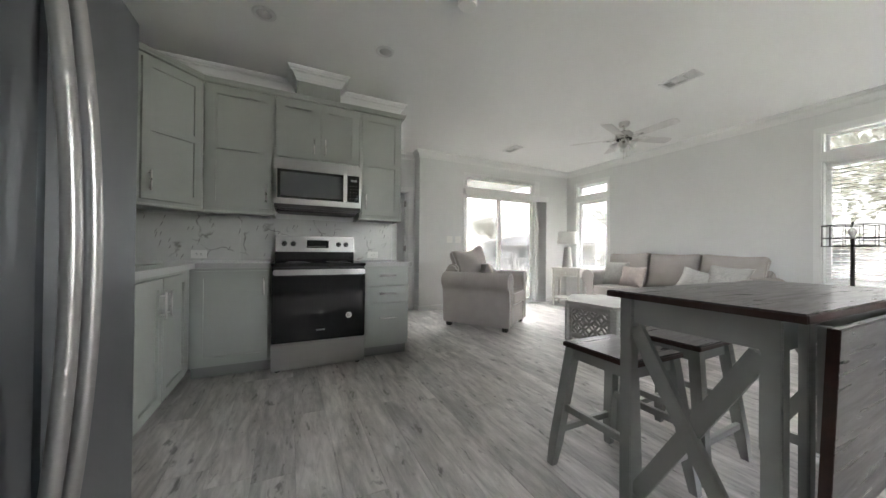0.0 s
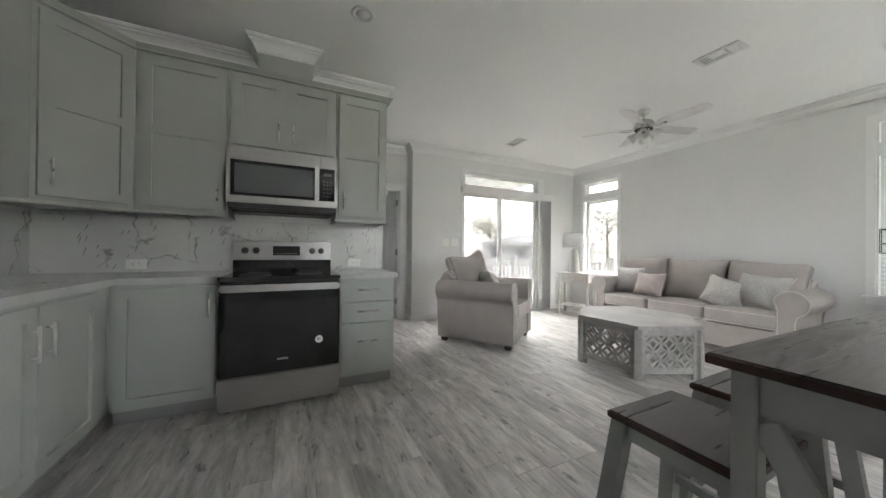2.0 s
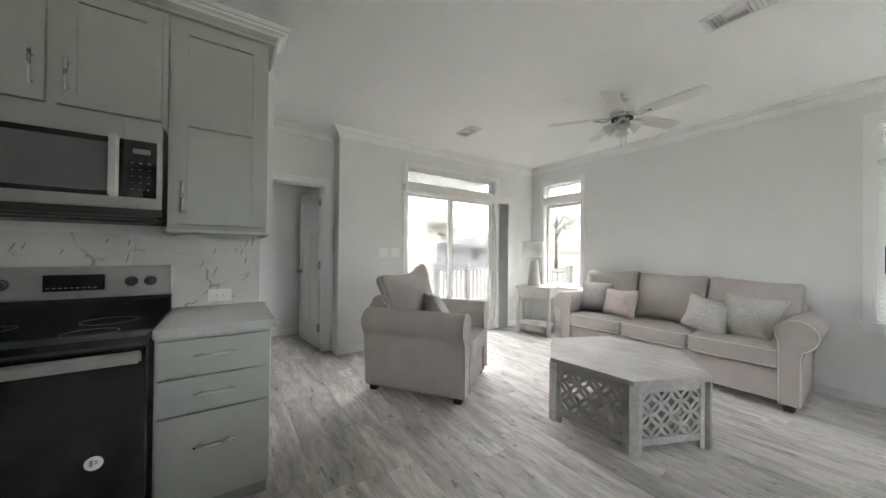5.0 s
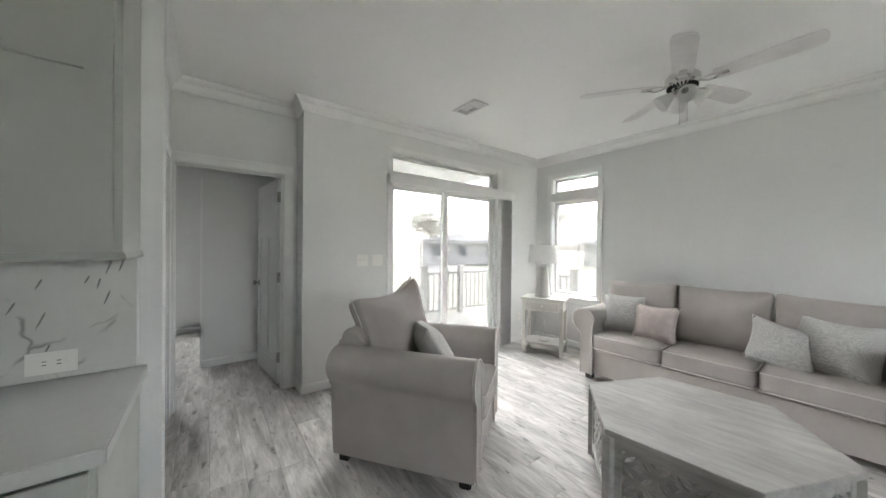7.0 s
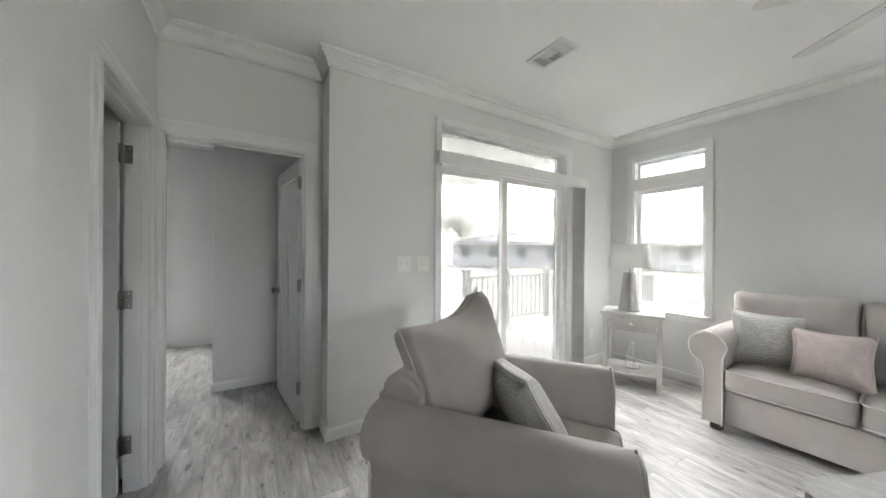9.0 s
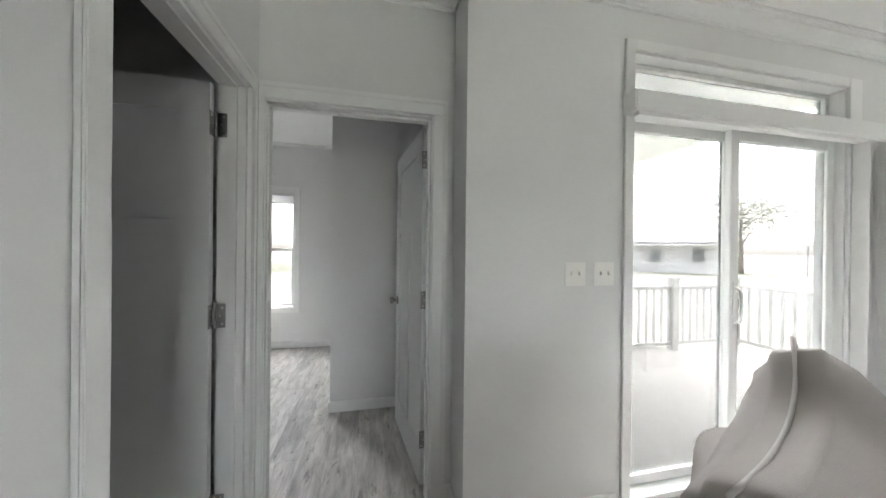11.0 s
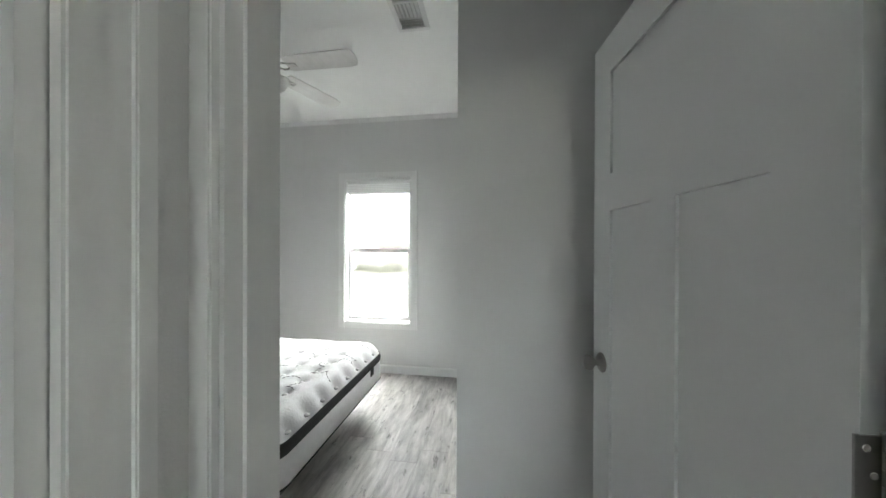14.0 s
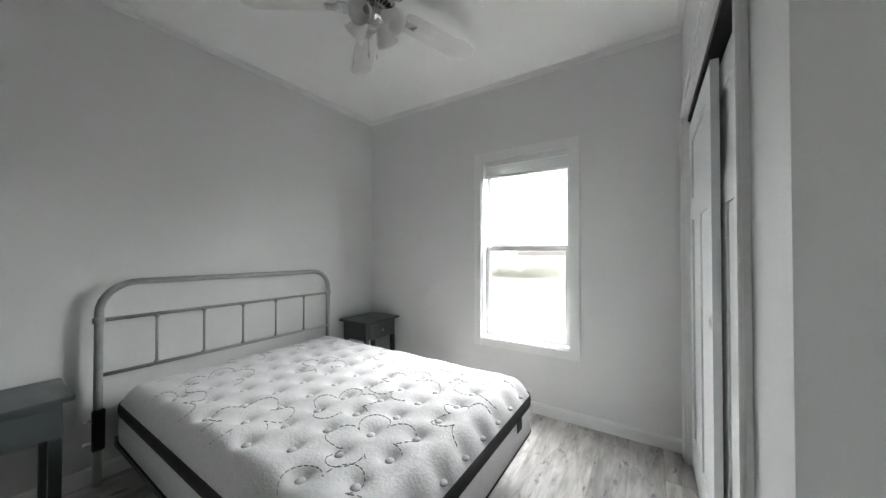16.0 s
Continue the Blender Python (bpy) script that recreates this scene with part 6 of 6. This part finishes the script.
def cottage(x, y, w, d, rz, label):
    o = thing("house", pose(x, y, G, 0, 0, rz), label, "house", "neighbouring houses")
    part("wall", boxes((-w / 2, w / 2, -d / 2, d / 2, 0, 2.9)), SIDING, o)
    rb = bmesh.new()
    prism(rb, [(-w / 2 - 0.4, 2.9), (w / 2 + 0.4, 2.9), (w / 2 + 0.4, 3.0), (0, 4.1), (-w / 2 - 0.4, 3.0)], d + 0.8, pose(0, -d / 2 - 0.4, 0))
    part("roof", rb, ROOFING, o)
    for k in range(4):
        xx = -w / 2 + w * (k + 0.5) / 4
        f = part("window", frame_rect(bmesh.new(), xx - 0.5, xx + 0.5, 1.0, 2.3, 0.08, -d / 2 - 0.04, -d / 2 + 0.01), RAILING, o)
        part("pane", boxes((xx - 0.42, xx + 0.42, -d / 2 - 0.015, -d / 2 - 0.005, 1.08, 2.22)), DARKPANE, f, "grey window glass paled as if by haze")
        part("glazing_bar", boxes((xx - 0.02, xx + 0.02, -d / 2 - 0.03, -d / 2 - 0.015, 1.08, 2.22), (xx - 0.42, xx + 0.42, -d / 2 - 0.03, -d / 2 - 0.015, 1.63, 1.67)), RAILING, f)
    for k in range(5):
        xx = -w / 2 + w * k / 4
        part("porch_post", boxes((xx - 0.06, xx + 0.06, -d / 2 - 1.2, -d / 2 - 1.08, 0, 2.6)), RAILING, o)
    part("porch_roof", boxes((-w / 2 - 0.2, w / 2 + 0.2, -d / 2 - 1.35, -d / 2, 2.6, 2.75)), SIDING, o)
    part("porch_rail", boxes((-w / 2, w / 2, -d / 2 - 1.16, -d / 2 - 1.10, 0.85, 0.95)), RAILING, o)
    return o


cottage(30, 33, 13, 7, -45, "pale single-storey neighbouring house with a carport porch")
cottage(42, 15, 16, 7, -90, "pale single-storey house across the street with a porch")
cottage(40, -7, 14, 7, -90, "pale single-storey house across the street with a porch")
cottage(-17.5, 37, 12, 7, 0, "pale single-storey house beyond the side street")
cottage(11, 36, 11, 7, -10, "pale single-storey house beyond the side street")


def tree(x, y, h, spread, seed, label):
    rng = random.Random(seed)
    o = thing("tree", pose(x, y, G), label, "tree", "street trees")
    tb = bmesh.new()
    tube(tb, [(0, 0, 0), (0.06, 0.03, h * 0.2), (0.02, 0.1, h * 0.42), (0.1, 0.1, h * 0.75)], 0.24, segs=9, r_end=0.06)
    tips = []
    for k in range(9):
        a, z0 = rng.uniform(0, 6.28), h * rng.uniform(0.28, 0.6)
        L = spread * rng.uniform(0.55, 1.0)
        p = [(0.04, 0.06, z0), (math.cos(a) * L * 0.45, math.sin(a) * L * 0.45, z0 + h * 0.14), (math.cos(a) * L, math.sin(a) * L, z0 + h * rng.uniform(0.15, 0.34))]
        tube(tb, p, 0.085, segs=6, r_end=0.02)
        tips += [Vector(p[1]), Vector(p[2]), (Vector(p[1]) + Vector(p[2])) / 2]
    tips.append(Vector((0.1, 0.1, h * 0.85)))
    part("trunk", tb, BARK, o, smooth=True)
    verts, faces = [], []
    for t in tips:
        for k in range(280):
            c = t + Vector((rng.gauss(0, 1), rng.gauss(0, 1), rng.gauss(0, 0.7))) * spread * 0.27
            u = Vector((rng.gauss(0, 1), rng.gauss(0, 1), rng.gauss(0, 1))).normalized()
            v = u.orthogonal().normalized()
            s = rng.uniform(0.07, 0.15)
            i = len(verts)
            verts += [c - u * s, c + v * s * 0.5, c + u * s, c - v * s * 0.5]
            faces.append((i, i + 1, i + 2, i + 3))
    me = bpy.data.meshes.new("crown")
    me.from_pydata(verts, [], faces)
    me.materials.append(LEAF)
    cr = new("crown", me)
    cr.parent = o


tree(24.0, 35.0, 8.5, 3.8, 1, "leafy street tree with a spreading crown")
tree(36.0, 27.0, 9.0, 4.0, 2, "leafy tree beside the street")
tree(51.0, 17.0, 7.5, 3.4, 3, "leafy tree beside the neighbouring house")
tree(9.0, -1.0, 7.0, 2.8, 4, "leafy tree standing near the house")
tree(17.5, 2.0, 8.0, 3.2, 5, "leafy street tree with a spreading crown")
tree(-16.5, 33.0, 7.5, 3.4, 6, "leafy tree beyond the side street")
tree(3.5, 29.0, 6.0, 2.6, 7, "leafy tree beyond the side street")


def shrub(x, y, w, h, seed):
    rng = random.Random(seed)
    verts, faces = [], []
    for k in range(420):
        a, u = rng.uniform(0, 6.28), rng.uniform(0, 1) ** 0.5
        z = rng.uniform(0.02, 1) * h * (1 - 0.5 * u * u)
        c = Vector((math.cos(a) * u * w / 2, math.sin(a) * u * w / 2, z))
        n = Vector((rng.gauss(0, 1), rng.gauss(0, 1), rng.gauss(0, 1))).normalized()
        v = n.orthogonal().normalized()
        s = rng.uniform(0.05, 0.10)
        i = len(verts)
        verts += [c - n * s, c + v * s * 0.55, c + n * s, c - v * s * 0.55]
        faces.append((i, i + 1, i + 2, i + 3))
    me = bpy.data.meshes.new("shrub")
    me.from_pydata(verts, [], faces)
    me.materials.append(LEAF)
    o = new("shrub", me)
    o.matrix_world = pose(x, y, G)
    tagged(o, "low leafy shrub growing beside the kerb", "shrub", "kerb shrubs", "thing")


for k in range(6):
    shrub(-12.0 + k * 1.25, 31.0 + 0.7 * (k % 3), 1.7 + 0.3 * (k % 2), 0.8 + 0.2 * (k % 3), 20 + k)

# ---- floor planks ----
PW, PL = 0.18, 1.22
for_mesh = bmesh.new()
box(for_mesh, -PW / 2 + 0.0006, PW / 2 - 0.0006, -PL / 2 + 0.0006, PL / 2 - 0.0006, -0.012, 0.0)
top = [e for e in for_mesh.edges if all(v.co.z > -0.001 for v in e.verts)]
bmesh.ops.bevel(for_mesh, geom=top, offset=0.0008, segments=1, affect="EDGES")
plank_mesh = bpy.data.meshes.new("plank")
for_mesh.to_mesh(plank_mesh)
for_mesh.free()
plank_mesh.materials.append(PLANK)
rng = random.Random(4)
rest = bmesh.new()
count = 0
for i in range(int((EW - WW) / PW) + 3):
    x = WW - 0.27 + (i + 0.5) * PW
    off = rng.uniform(0, PL)
    for j in range(-4, 9):
        y = j * PL + off
        if y < SOUTH - 0.6 or y - PL / 2 > 8.3:
            continue
        far = SW + 0.1 if x > JX + 0.1 else 8.28
        y0, y1 = max(y - PL / 2, SOUTH - 0.1), min(y + PL / 2, far)
        if y1 - y0 < 0.02 or x > EW + 0.1:
            continue
        near = y1 - y0 > PL - 0.001 and -0.6 < x < 5.2 and -0.3 < y < 8.3 and count < 300 and (y < 5.6 or x < 1.6)
        if near:
            p = new("plank", plank_mesh)
            p.parent = floor
            p.location = (x, y, 0)
            count += 1
        else:
            box(rest, x - PW / 2 + 0.0006, x + PW / 2 - 0.0006, y0 + 0.0006, y1 - 0.0006, -0.012, 0.0)
rs = part("plank_rest", rest, PLANK, floor)
tagged(rs, kind="stuff")
